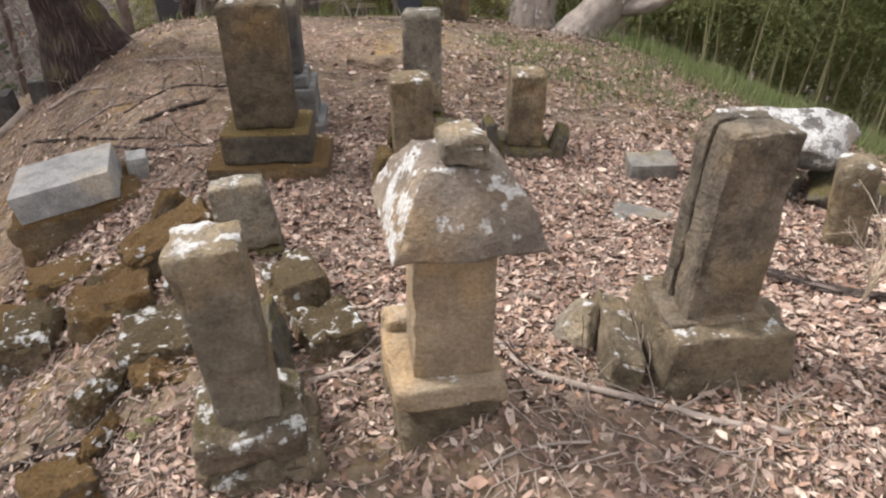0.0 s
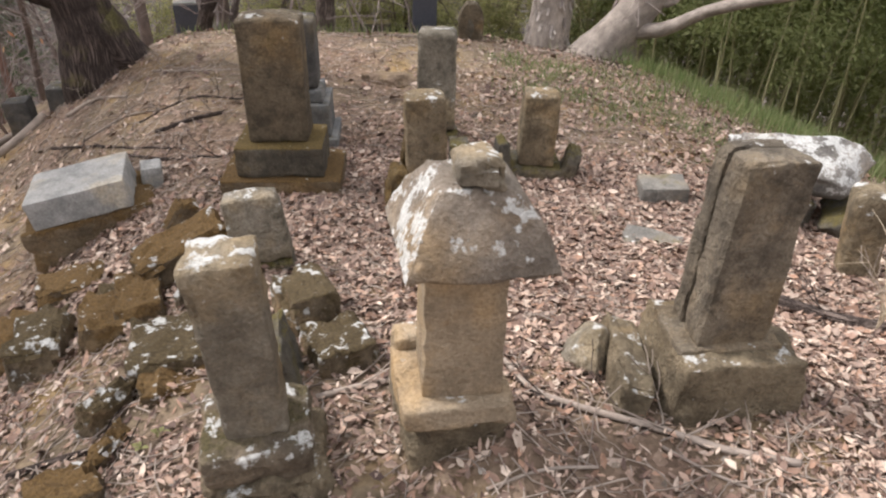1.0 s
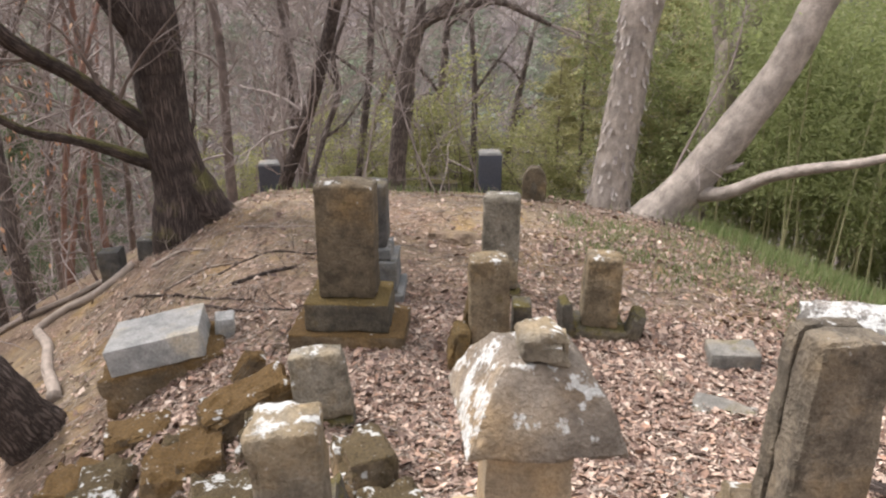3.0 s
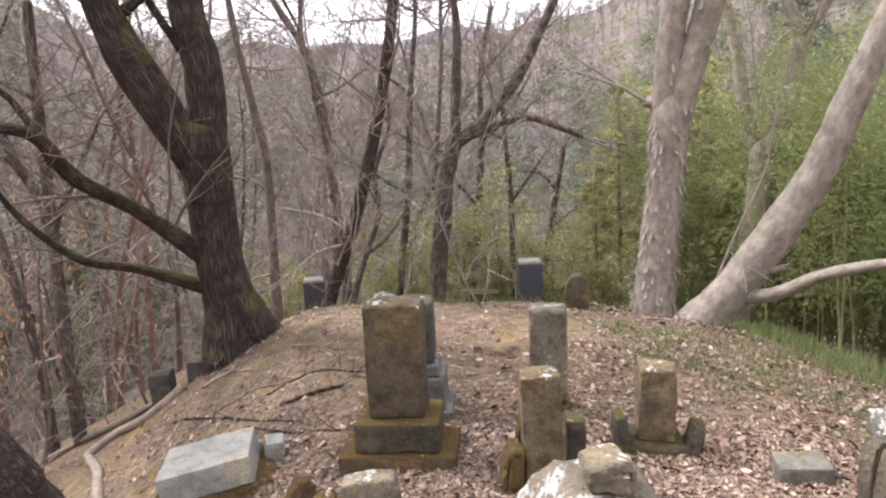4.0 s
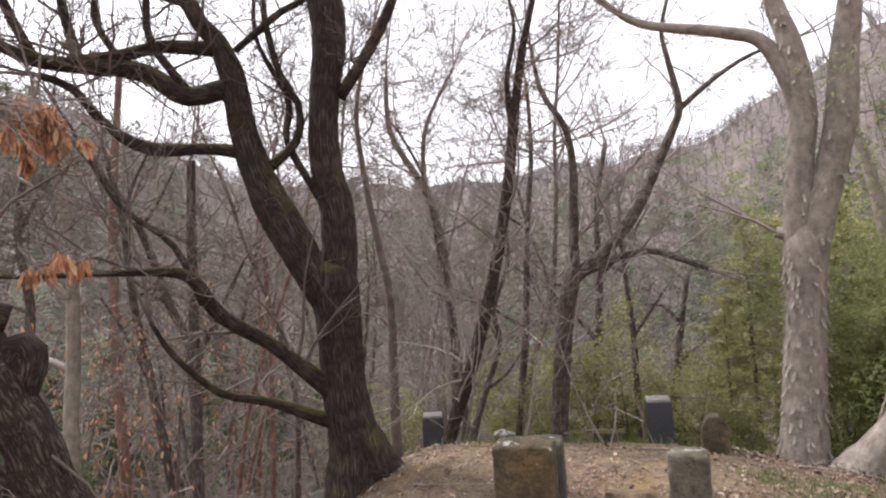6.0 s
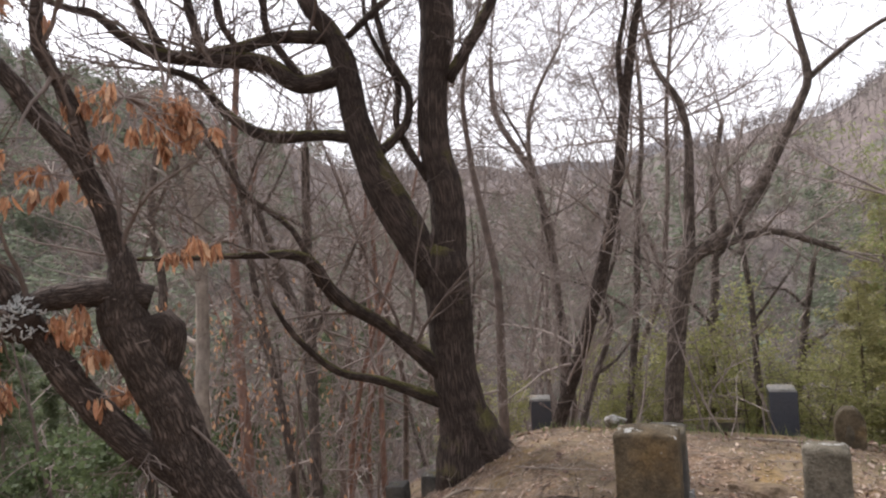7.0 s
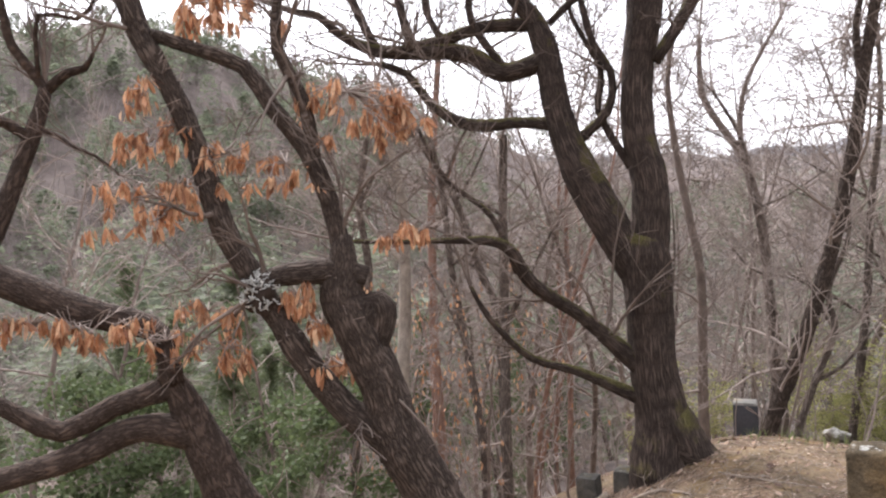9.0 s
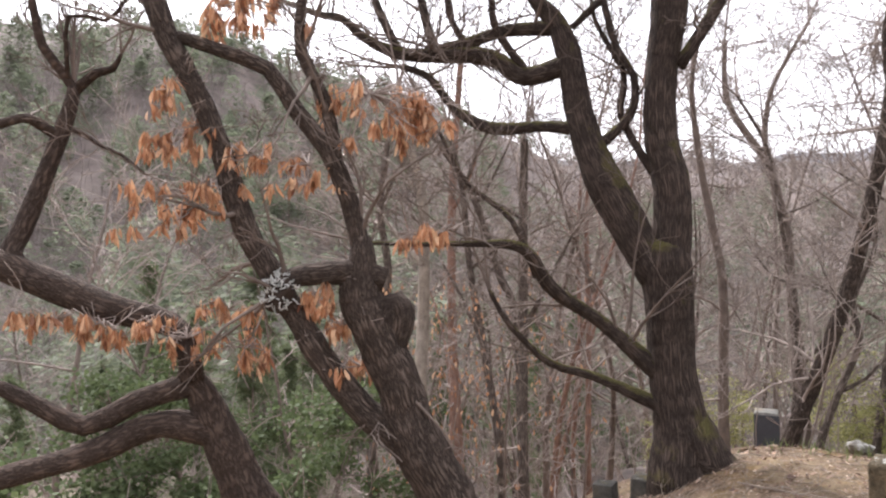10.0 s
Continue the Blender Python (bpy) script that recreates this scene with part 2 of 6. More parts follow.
M_MARKER = stone_material("flat_grey_stone", (0.14, 0.133, 0.118), (0.235, 0.225, 0.20), moss=0.05, lichen=0.1, offset=47.0, grain=0.5)
M_PILE = stone_material("moss_topped_sandstone", (0.12, 0.095, 0.064), (0.25, 0.20, 0.135), moss=0.42, lichen=0.60, moss_colour=(0.056, 0.040, 0.017), offset=3.0, blot=14.0, top=0.05, rim=1.5, level=0.42)
M_PILE_OCHRE = stone_material("ochre_moss_topped_sandstone", (0.12, 0.092, 0.056), (0.24, 0.185, 0.12), moss=0.50, lichen=0.38, moss_colour=(0.095, 0.056, 0.018), offset=23.0, blot=16.0, top=0.05, rim=1.0, level=0.4)
M_MOSS_EDGED = stone_material("dark_moss_edged_stone", (0.075, 0.066, 0.05), (0.17, 0.15, 0.112), moss=0.34, lichen=0.12, moss_colour=(0.10, 0.068, 0.02), offset=27.0, level=0.5)
M_OCHRE_MOSS = stone_material("ochre_moss_stone", (0.11, 0.085, 0.045), (0.20, 0.15, 0.08), moss=0.62, lichen=0.2, moss_colour=(0.10, 0.064, 0.022), offset=11.0)
M_DARKSTONE = stone_material("dark_weathered_stone", (0.07, 0.064, 0.052), (0.16, 0.145, 0.115), moss=0.45, lichen=0.1, offset=6.0)
M_ROCK = stone_material("white_veined_rock", (0.13, 0.12, 0.105), (0.40, 0.38, 0.35), moss=0.0, lichen=1.0, offset=8.0)
M_GRANITE = stone_material("pale_cut_granite", (0.27, 0.27, 0.255), (0.37, 0.37, 0.355), moss=0.0, lichen=0.0, offset=13.0, grain=0.3)
M_BLUEGREY = stone_material("blue_grey_granite", (0.125, 0.128, 0.126), (0.235, 0.24, 0.235), moss=0.05, lichen=0.1, offset=15.0, grain=0.4)
M_TAN = stone_material("tan_gravestone", (0.125, 0.099, 0.063), (0.29, 0.237, 0.158), moss=0.2, lichen=0.29, offset=18.0, top=0.15, rim=0.7, blotch=0.7, level=0.02)
M_PALESTONE = stone_material("pale_stained_gravestone", (0.14, 0.122, 0.088), (0.33, 0.30, 0.24), moss=0.26, lichen=0.42, offset=20.0, top=0.14, rim=0.6, blotch=0.7, level=0.0)
M_SLATE = stone_material("dark_slate_granite", (0.062, 0.061, 0.057), (0.135, 0.131, 0.122), moss=0.1, lichen=0.15, offset=16.0, grain=0.4)
M_OAK = bark_material("dark_furrowed_bark", (0.04, 0.031, 0.027), (0.125, 0.098, 0.085), moss=0.38, along=4.5, round_it=40.0, depth=0.03)
M_OLD = bark_material("grey_brown_furrowed_bark", (0.045, 0.034, 0.029), (0.14, 0.112, 0.096), moss=0.0, along=8.5, round_it=36.0, depth=0.03)
M_SMOOTH = bark_material("smooth_brown_bark", (0.032, 0.024, 0.02), (0.10, 0.075, 0.063), moss=0.0, along=9.0, round_it=26.0, depth=0.012)
M_MID = bark_material("grey_slope_bark", (0.07, 0.057, 0.05), (0.24, 0.203, 0.18), moss=0.0, along=6.0, round_it=34.0, depth=0.015)
M_PALE = bark_material("pale_mottled_bark", (0.07, 0.058, 0.048), (0.49, 0.44, 0.385), ridges=False, moss=0.0, along=9.0, round_it=16.0, depth=0.02)
M_THIN = bark_material("grey_brown_thin_bark", (0.09, 0.073, 0.064), (0.25, 0.208, 0.187), ridges=False, along=6.0, round_it=20.0, depth=0.006)
M_TWIG = bark_material("fine_twig_bark", (0.18, 0.152, 0.138), (0.40, 0.348, 0.322), ridges=False, along=6.0, round_it=20.0, depth=0.003)
M_DEADWOOD = bark_material("weathered_dead_wood", (0.15, 0.122, 0.10), (0.42, 0.365, 0.31), ridges=False, along=4.0, round_it=30.0, depth=0.006)
M_LITTER = leaf_material("dry_fallen_leaves", [(0.068, 0.043, 0.034), (0.24, 0.152, 0.11), (0.39, 0.285, 0.215), (0.115, 0.071, 0.053), (0.55, 0.445, 0.35), (0.31, 0.185, 0.12), (0.083, 0.053, 0.041), (0.35, 0.245, 0.18)])
M_OAKLEAF = leaf_material("withered_orange_leaves", [(0.34, 0.155, 0.08), (0.54, 0.29, 0.16), (0.22, 0.10, 0.06), (0.68, 0.45, 0.28), (0.45, 0.215, 0.11), (0.60, 0.34, 0.20)], 0.3, 0.5)
M_BAMBOO_LEAF = leaf_material("bamboo_leaves", [(0.215, 0.25, 0.095), (0.30, 0.33, 0.14), (0.24, 0.28, 0.11), (0.38, 0.395, 0.19)], 0.58)
M_SHRUB_LEAF = leaf_material("spring_green_leaves", [(0.33, 0.335, 0.13), (0.42, 0.415, 0.19), (0.27, 0.28, 0.11), (0.49, 0.46, 0.24)], 0.6)
M_CEDAR_LEAF = leaf_material("yellow_green_conifer_sprays", [(0.38, 0.37, 0.165), (0.47, 0.44, 0.22), (0.31, 0.31, 0.145), (0.53, 0.48, 0.27)], 0.62)
M_PINE_LEAF = leaf_material("dark_pine_sprays", [(0.085, 0.115, 0.055), (0.13, 0.165, 0.075), (0.10, 0.13, 0.06)], 0.4)
M_VALLEY_PINE = leaf_material("valley_pine_sprays", [(0.10, 0.128, 0.068), (0.15, 0.178, 0.092), (0.12, 0.148, 0.08), (0.18, 0.197, 0.105)], 0.45)
M_GRASS = leaf_material("grass_blades", [(0.13, 0.19, 0.065), (0.20, 0.255, 0.095), (0.30, 0.28, 0.15)], 0.5)
M_CULM = leaf_material("bamboo_culms", [(0.22, 0.24, 0.10), (0.32, 0.30, 0.16), (0.17, 0.19, 0.08)])


def polished_material():
    m, nt, bsdf = nodes_of("polished_black_granite")
    n = noise_node(nt, 140.0, 3, 0.6, world_coords(nt))
    nt.links.new(ramp_node(nt, n.outputs[0], [(0.35, (0.045, 0.051, 0.064)), (0.75, (0.11, 0.12, 0.145))]).outputs[0], bsdf.inputs["Base Color"])
    bsdf.inputs["Roughness"].default_value = 0.16
    return m


M_BLACK = polished_material()

# ---- building helpers ----


def smooth(a, b, x):
    u = min(1.0, max(0.0, (x - a) / (b - a)))
    return u * u * (3 - 2 * u)


def soft(x, k=0.35):
    return k * math.log1p(math.exp(max(-40.0, min(40.0, x / k)))) if x < 20 else x


def ground_z(x, y):
    """Height of the ground: a small level ridge top that drops on three sides into a valley ringed by hills."""
    z = 0.03 - 0.28 * smooth(1.3, 3.4, y) + 0.05 * smooth(4.3, 6.3, y)
    z += 0.08 * math.exp(-((x + 3.15) ** 2 + (y - 6.1) ** 2) / 0.5)
    z += 0.085 * math.exp(-((x - 0.13) ** 2 + (y - 1.40) ** 2) / 0.02)
    left = soft((-0.55 - 0.33 * max(y, -2.0) - x) * 0.95, 0.22)
    back = soft(y - 6.6)
    right = soft(0.88 * (x - 1.9) + 0.47 * (y - 5.8))
    drop = 0.6 * left + 0.27 * back + 0.014 * back * back + 0.6 * right
    drop = 20.0 * (1 - math.exp(-drop / 20.0))
    r = math.hypot(x, y)
    az = math.degrees(math.atan2(-x, y))
    rise = 5.0 + 11.5 * smooth(24, 66, az) + 10.0 * smooth(9, -26, az)
    rise += 0.5 * math.sin(az * 0.31) + 0.3 * math.sin(az * 0.83 + 1)
    hill = smooth(30, 210, r) * (r * math.tan(radians(rise)) + 22.0)
    if r > 8:
        w = smooth(8, 60, r)
        hill += w * 2.5 * noise.noise((x * 0.03, y * 0.03, 4.0)) + 0.25 * smooth(6, 12, r) * noise.noise((x * 0.3, y * 0.3, 1.0))
    near = 1 - smooth(6, 14, r)
    z += near * (0.03 * noise.noise((x * 1.9, y * 1.9, 0.3)) + 0.016 * noise.noise((x * 6.1, y * 6.1, 2.3)))
    return z - drop + hill


def mesh_object(name, verts, faces, material, parent=None, label="", uvs=None, flat=False):
    me = bpy.data.meshes.new(name)
    me.from_pydata(verts, [], faces)
    if uvs is not None:
        layer = me.uv_layers.new(name="UVMap")
        loop_v = np.empty(len(me.loops), dtype=np.int32)
        me.loops.foreach_get("vertex_index", loop_v)
        layer.data.foreach_set("uv", np.asarray(uvs, dtype=np.float32)[loop_v].ravel())
    if not flat:
        me.polygons.foreach_set("use_smooth", np.ones(len(me.polygons), dtype=bool))
    me.materials.append(material)
    me.update()
    ob = new(name, me)
    if parent is not None:
        ob.parent = parent
    if label:
        ob["label"] = label
    return ob


def crisp(bm, angle=0.5):
    """Keeps broken edges sharp."""
    for e in bm.edges:
        if len(e.link_faces) == 2 and e.calc_face_angle(0.0) > angle:
            e.smooth = False


def part(name, bm, material, parent, label="", at=None):
    crisp(bm)
    me = bpy.data.meshes.new(name)
    bm.to_mesh(me)
    bm.free()
    for p in me.polygons:
        p.use_smooth = True
    me.materials.append(material)
    ob = new(name, me)
    ob.parent = parent
    if at is not None:
        ob.matrix_local = at
    if label:
        ob["label"] = label
    return ob


def thing(name, m, label, category, group=""):
    ob = new(name)
    ob.matrix_world = m
    ob.empty_display_size = 0.1
    return tagged(ob, label, category, group)


def steps(n, b):
    """Places from -0.5 to 0.5, close together within b of the ends."""
    inner = [(-0.5 + b) + (1 - 2 * b) * i / n for i in range(n + 1)]
    return [-0.5, -0.5 + 0.12 * b, -0.5 + 0.45 * b] + inner + [0.5 - 0.45 * b, 0.5 - 0.12 * b, 0.5]


def block(w, d, h, top=(1.0, 1.0), bevel=0.02, rough=0.006, seed=0, n=7, crown=0.0, chips=0.0, shear=(0, 0)):
    """A worn stone block standing on z=0, with rounded edges, tapered by top, its surface uneven by rough metres."""
    bm = bmesh.new()
    dims = (w, d, h)
    cs = [steps(n, min(0.3, bevel / s)) for s in dims]
    made = {}

    def vert(p):
        if p not in made:
            q = Vector([p[k] * dims[k] for k in range(3)])
            inner = Vector([max(-dims[k] / 2 + bevel, min(dims[k] / 2 - bevel, q[k])) for k in range(3)])
            delta = q - inner
            if delta.length > 1e-9:
                q = inner + delta.normalized() * min(bevel, delta.length)
            out = Vector([p[k] ** 5 * 32 for k in range(3)])
            if out.length > 1e-6:
                out.normalize()
            s = Vector((seed * 3.7, seed * 1.3, seed * 2.1))
            q += out * rough * (noise.noise(q * 8 + s) * 0.8 + noise.noise(q * 26 + s) * 0.8 + noise.noise(q * 60 + s) * 0.5)
            if chips:
                edge = sum(1 for k in range(3) if abs(p[k]) > 0.5 - 1.2 * min(0.3, bevel / dims[k]))
                if edge >= 2:
                    q -= out * chips * max(0.0, noise.noise(q * 14 + s * 2) + 0.1) * 2
            u = q.z / h + 0.5
            q.x *= 1 + (top[0] - 1) * u
            q.y *= 1 + (top[1] - 1) * u
            q.x += shear[0] * u
            q.y += shear[1] * u
            if crown and u > 0.9:
                q.z += crown * (1 - (2 * q.x / w) ** 2) * (1 - 0.4 * (2 * q.y / d) ** 2)
            q.z += h / 2
            made[p] = bm.verts.new(q)
        return made[p]

    for axis in range(3):
        a, b = [k for k in range(3) if k != axis]
        for side in (-0.5, 0.5):
            for i in range(len(cs[a]) - 1):
                for j in range(len(cs[b]) - 1):
                    quad = []
                    for ii, jj in ((i, j), (i + 1, j), (i + 1, j + 1), (i, j + 1)):
                        p = [0, 0, 0]
                        p[axis], p[a], p[b] = side, cs[a][ii], cs[b][jj]
                        quad.append(vert(tuple(p)))
                    bm.faces.new(quad)
    bmesh.ops.recalc_face_normals(bm, faces=bm.faces)
    return bm


def boulder(w, d, h, seed=0, rough=0.2, level=4, facets=11):
    """A rock with broken, flattish sides, standing on z=0."""
    rnd = random.Random(seed)
    bm = bmesh.new()
    bmesh.ops.create_icosphere(bm, subdivisions=level, radius=1.0)
    planes = []
    for _ in range(facets):
        v = Vector((rnd.uniform(-1, 1), rnd.uniform(-1, 1), rnd.uniform(-0.6, 1))).normalized()
        planes.append((v, rnd.uniform(0.55, 0.8)))
    s = Vector((seed * 1.7, seed * 0.9, seed * 2.3))
    for v in bm.verts:
        p = v.co.copy()
        for nrm, dist in planes:
            over = p.dot(nrm) - dist
            if over > 0:
                p -= nrm * over * 0.92
        p *= 1 + rough * (noise.noise(p * 1.6 + s) * 0.7 + noise.noise(p * 5 + s) * 0.35 + noise.noise(p * 13 + s) * 0.15)
        v.co = p
    los = [min(v.co[k] for v in bm.verts) for k in range(3)]
    his = [max(v.co[k] for v in bm.verts) for k in range(3)]
    for v in bm.verts:
        v.co = Vector(((v.co[0] - (los[0] + his[0]) / 2) / (his[0] - los[0]) * w,
                       (v.co[1] - (los[1] + his[1]) / 2) / (his[1] - los[1]) * d,
                       (v.co[2] - los[2]) / (his[2] - los[2]) * h))
    return bm


def spline(points, step):
    """Points (x, y, z, r) along a smooth curve through the given ones, about step apart."""
    pts = [Vector(p) for p in points]
    out = []
    for i in range(len(pts) - 1):
        p0, p1, p2, p3 = pts[max(0, i - 1)], pts[i], pts[i + 1], pts[min(len(pts) - 1, i + 2)]
        k = max(2, int((p2.xyz - p1.xyz).length / step))
        for j in range(k):
            u = j / k
            out.append(0.5 * ((2 * p1) + (p2 - p0) * u + (2 * p0 - 5 * p1 + 4 * p2 - p3) * u * u + (3 * p1 - p0 - 3 * p2 + p3) * u ** 3))
    out.append(pts[-1])
    return out


class Tubes:
    """Collects tapering tubes into one mesh with uv in metres."""

    def __init__(self):
        self.v, self.f, self.uv = [], [], []

    def add(self, pts, sides=6, lumps=0.0, seed=0.0, cap=True):
        base = len(self.v)
        length = 0.0
        up = Vector((0.31, 0.17, 0.93))
        n = len(pts)
        for i, p in enumerate(pts):
            c = Vector((p[0], p[1], p[2]))
            a = Vector(pts[max(0, i - 1)][:3])
            b = Vector(pts[min(n - 1, i + 1)][:3])
            t = (b - a).normalized() if (b - a).length > 1e-9 else Vector((0, 0, 1))
            if i:
                length += (c - Vector(pts[i - 1][:3])).length
                side = (side - t * side.dot(t)).normalized()
            else:
                side = t.cross(up).normalized()
            other = t.cross(side)
            for k in range(sides):
                ang = 2 * math.pi * k / sides
                d = side * math.cos(ang) + other * math.sin(ang)
                r = p[3]
                if lumps:
                    q = c + d * r
                    r *= 1 + lumps * (noise.noise(q * 5 + Vector((seed, 0, 0))) + 0.5 * noise.noise(q * 14))
                self.v.append(tuple(c + d * r))
                self.uv.append((p[3] * abs(ang - math.pi), length))
            if i:
                o = base + (i - 1) * sides
                for k in range(sides):
                    k2 = (k + 1) % sides
                    self.f.append((o + k, o + k2, o + sides + k2, o + sides + k))
        if cap and sides > 2:
            self.f.append(tuple(base + (n - 1) * sides + k for k in range(sides)))
            self.f.append(tuple(base + k for k in reversed(range(sides))))

    def ob(self, name, material, parent=None, label=""):
        return mesh_object(name, self.v, self.f, material, parent, label, self.uv)


def twig(tubes, rnd, start, way, length, radius, depth, sag=0.0, curl=0.45, thin=0.0035, ends=None, kids=(3, 5)):
    """A crooked twig and its side twigs."""
    n = 3 if depth == 0 else 5
    pts, p, d = [], Vector(start), Vector(way).normalized()
    for i in range(n + 1):
        u = i / n
        pts.append((p.x, p.y, p.z, max(thin, radius * (1 - 0.75 * u))))
        d = (d + Vector((rnd.uniform(-1, 1), rnd.uniform(-1, 1), rnd.uniform(-1, 1) - sag)) * curl * 0.55).normalized()
        p = p + d * (length / n)
    tubes.add(pts, 3 if radius < 0.014 else 5, cap=False)
    if ends is not None and depth == 0:
        ends.append((pts[-1][:3], d))
    if depth > 0:
        for _ in range(rnd.randint(*kids)):
            u = rnd.uniform(0.2, 0.97)
            i = min(n - 1, int(u * n))
            q = Vector(pts[i][:3]).lerp(Vector(pts[i + 1][:3]), u * n - i)
            ax = Vector((rnd.uniform(-1, 1), rnd.uniform(-1, 1), rnd.uniform(-1, 1))).normalized()
            dd = (Vector(pts[i + 1][:3]) - Vector(pts[i][:3])).normalized()
            twig(tubes, rnd, q, dd * 0.8 + ax * 0.8 + Vector((0, 0, 0.15)), length * rnd.uniform(0.4, 0.65), max(thin, pts[i][3] * 0.6), depth - 1, sag, curl, thin, ends, kids)


def tree(name, label, limbs, bark, twig_mat, seed, twigs=1.0, reach=0.9, depth=2, parent_m=None, from_limb=1, lumps=0.05, thin=0.0035, ends=None, kids=(3, 5), girth=0.9):
    """A tree of a trunk and limbs given by a few bends each, with side twigs grown along them."""
    rnd = random.Random(seed)
    x, y, z, _ = limbs[0][0]
    root = thing(name, pose(x, y, z), label, "tree")
    inv = Matrix.Translation((-x, -y, -z))
    fine = Tubes()
    for i, bends in enumerate(limbs):
        bends = [(*(inv @ Vector(b[:3])), b[3] * girth) for b in bends]
        big = bends[0][3] > 0.1
        if i == 0 and len(limbs) > 1 and bends[-1][3] > 0.06:
            a, b = Vector(bends[-2][:3]), Vector(bends[-1][:3])
            r = bends[-1][3]
            d = (b - a).normalized()
            bends += [(*(b + d * r * 0.7), r * 0.75), (*(b + d * r * 1.1), r * 0.3)]
        t = Tubes()
        pts = spline(bends, 0.06 if big else 0.12)
        t.add(pts, 20 if big else (10 if bends[0][3] > 0.04 else 7), lumps if bends[0][3] > 0.03 else 0.02, seed)
        t.ob("trunk" if i == 0 else "limb", bark, root)
        if i >= from_limb:
            for j in range(2, len(pts)):
                r = pts[j][3]
                if r < 0.085 and rnd.random() < twigs * (0.5 if r < 0.05 else 0.16) * (0.55 if r > 0.1 else 1):
                    way = Vector((rnd.uniform(-1, 1), rnd.uniform(-1, 1), rnd.uniform(-0.35, 1.1)))
                    twig(fine, rnd, pts[j].xyz, way, reach * rnd.uniform(0.5, 1.3), min(0.02, max(0.006, r * 0.35)), depth, thin=thin, ends=ends, kids=kids)
            tip = pts[-1]
            d = (pts[-1].xyz - pts[-2].xyz).normalized()
            for _ in range(2):
                twig(fine, rnd, tip.xyz, d + Vector((rnd.uniform(-.4, .4), rnd.uniform(-.4, .4), rnd.uniform(-.2, .5))), reach * 1.2, min(0.018, max(0.006, tip[3] * 0.8)), depth, thin=thin, ends=ends, kids=kids)
    if fine.v:
        tagged(fine.ob("crown", twig_mat, root), kind="stuff")
    return root

# ---- ground ----


def build_ground():
    n, a, far = 190, 2.2, 330.0
    top = math.asinh(far / a)
    axis = [a * math.sinh(top * i / n) for i in range(-n, n + 1)]
    xs = [v - 0.2 for v in axis]
    ys = [v + 3.0 for v in axis]
    verts = [(x, y, ground_z(x, y)) for y in ys for x in xs]
    w = len(xs)
    faces = [(j * w + i, j * w + i + 1, (j + 1) * w + i + 1, (j + 1) * w + i) for j in range(w - 1) for i in range(w - 1)]
    ob = mesh_object("ground", verts, faces, M_GROUND)
    return tagged(ob, "leaf-strewn earth of a wooded ridge falling to a valley", "ground", kind="structure")


build_ground()

# ---- gravestones and shrine ----


def stone_shrine():
    s = thing("stone_shrine", pose(0.02, 1.485, 0, 0, 0, 11), "small tan sandstone shrine with lichened pitched roof", "shrine")
    part("foundation_stone", block(0.295, 0.29, 0.29, (0.99, 0.99), 0.02, 0.016, 4, 9, chips=0.025), M_TAN, s, "stained foundation block sunk in earth", at=pose(-0.022, 0.004, -0.097, -2, 0, 3))
    part("base_slab", block(0.312, 0.315, 0.074, (0.97, 0.97), 0.010, 0.006, 5, 10, chips=0.014), M_SAND, s, at=pose(-0.03, -0.004, 0.194, -3, 1, 2))
    part("pillar", block(0.219, 0.195, 0.43, (0.94, 0.94), 0.005, 0.006, 6, 12, chips=0.006), M_SAND, s, at=pose(-0.008, -0.008, 0.266, 0, 0, -3))
    bm = block(0.372, 0.375, 0.19, (1, 1), 0.004, 0.004, 7, 18, chips=0.010)
    for v in bm.verts:
        u = max(0.0, (v.co.z - 0.022) / 0.168)
        k = 1 - 0.47 * (u ** 1.4) - (0.025 if u > 0 else 0.0)
        v.co.x *= k
        v.co.y *= k
        if u > 0:
            v.co += Vector((0, 0, 1)) * (0.008 * noise.noise(v.co * 14) + 0.005 * noise.noise(v.co * 34))
        v.co.z += 0.003 * (abs(v.co.x) / 0.18) ** 3 * (1 - u)
    part("roof", bm, M_SHRINE_ROOF, s, "pitched stone roof blotched with white lichen", at=pose(0.008, 0.006, 0.688, -2, 2, 1))
    part("cap_stone", block(0.118, 0.125, 0.07, (0.97, 0.95), 0.014, 0.009, 9, 9, crown=0.008, chips=0.016), M_GREY, s, "grey cap stone with a lichen spot", at=pose(0.016, -0.026, 0.879, 0, 0, -3))


def leaning_gravestone():
    s = thing("gravestone", pose(-0.52, 1.345, 0), "slim grey gravestone with lichened top on a round-edged base", "gravestone", "old gravestones")
    part("footing", block(0.345, 0.31, 0.24, (0.97, 0.97), 0.05, 0.022, 14, 9, chips=0.025), M_TAN, s, at=pose(0.0, -0.005, -0.15, 0, 2, 11))
    part("base_slab", block(0.285, 0.25, 0.118, (1.07, 1.05), 0.024, 0.012, 15, 10, chips=0.014), M_RIMMED, s, "base slab with a white lichen rim", at=pose(-0.016, 0.006, 0.078, 4, 1, 12))
    part("column", block(0.166, 0.134, 0.565, (1.01, 1.0), 0.014, 0.009, 16, 12, crown=0.006, chips=0.012), M_GREY, s, at=pose(-0.009, 0.008, 0.185, 2.5, -2.2, 12))


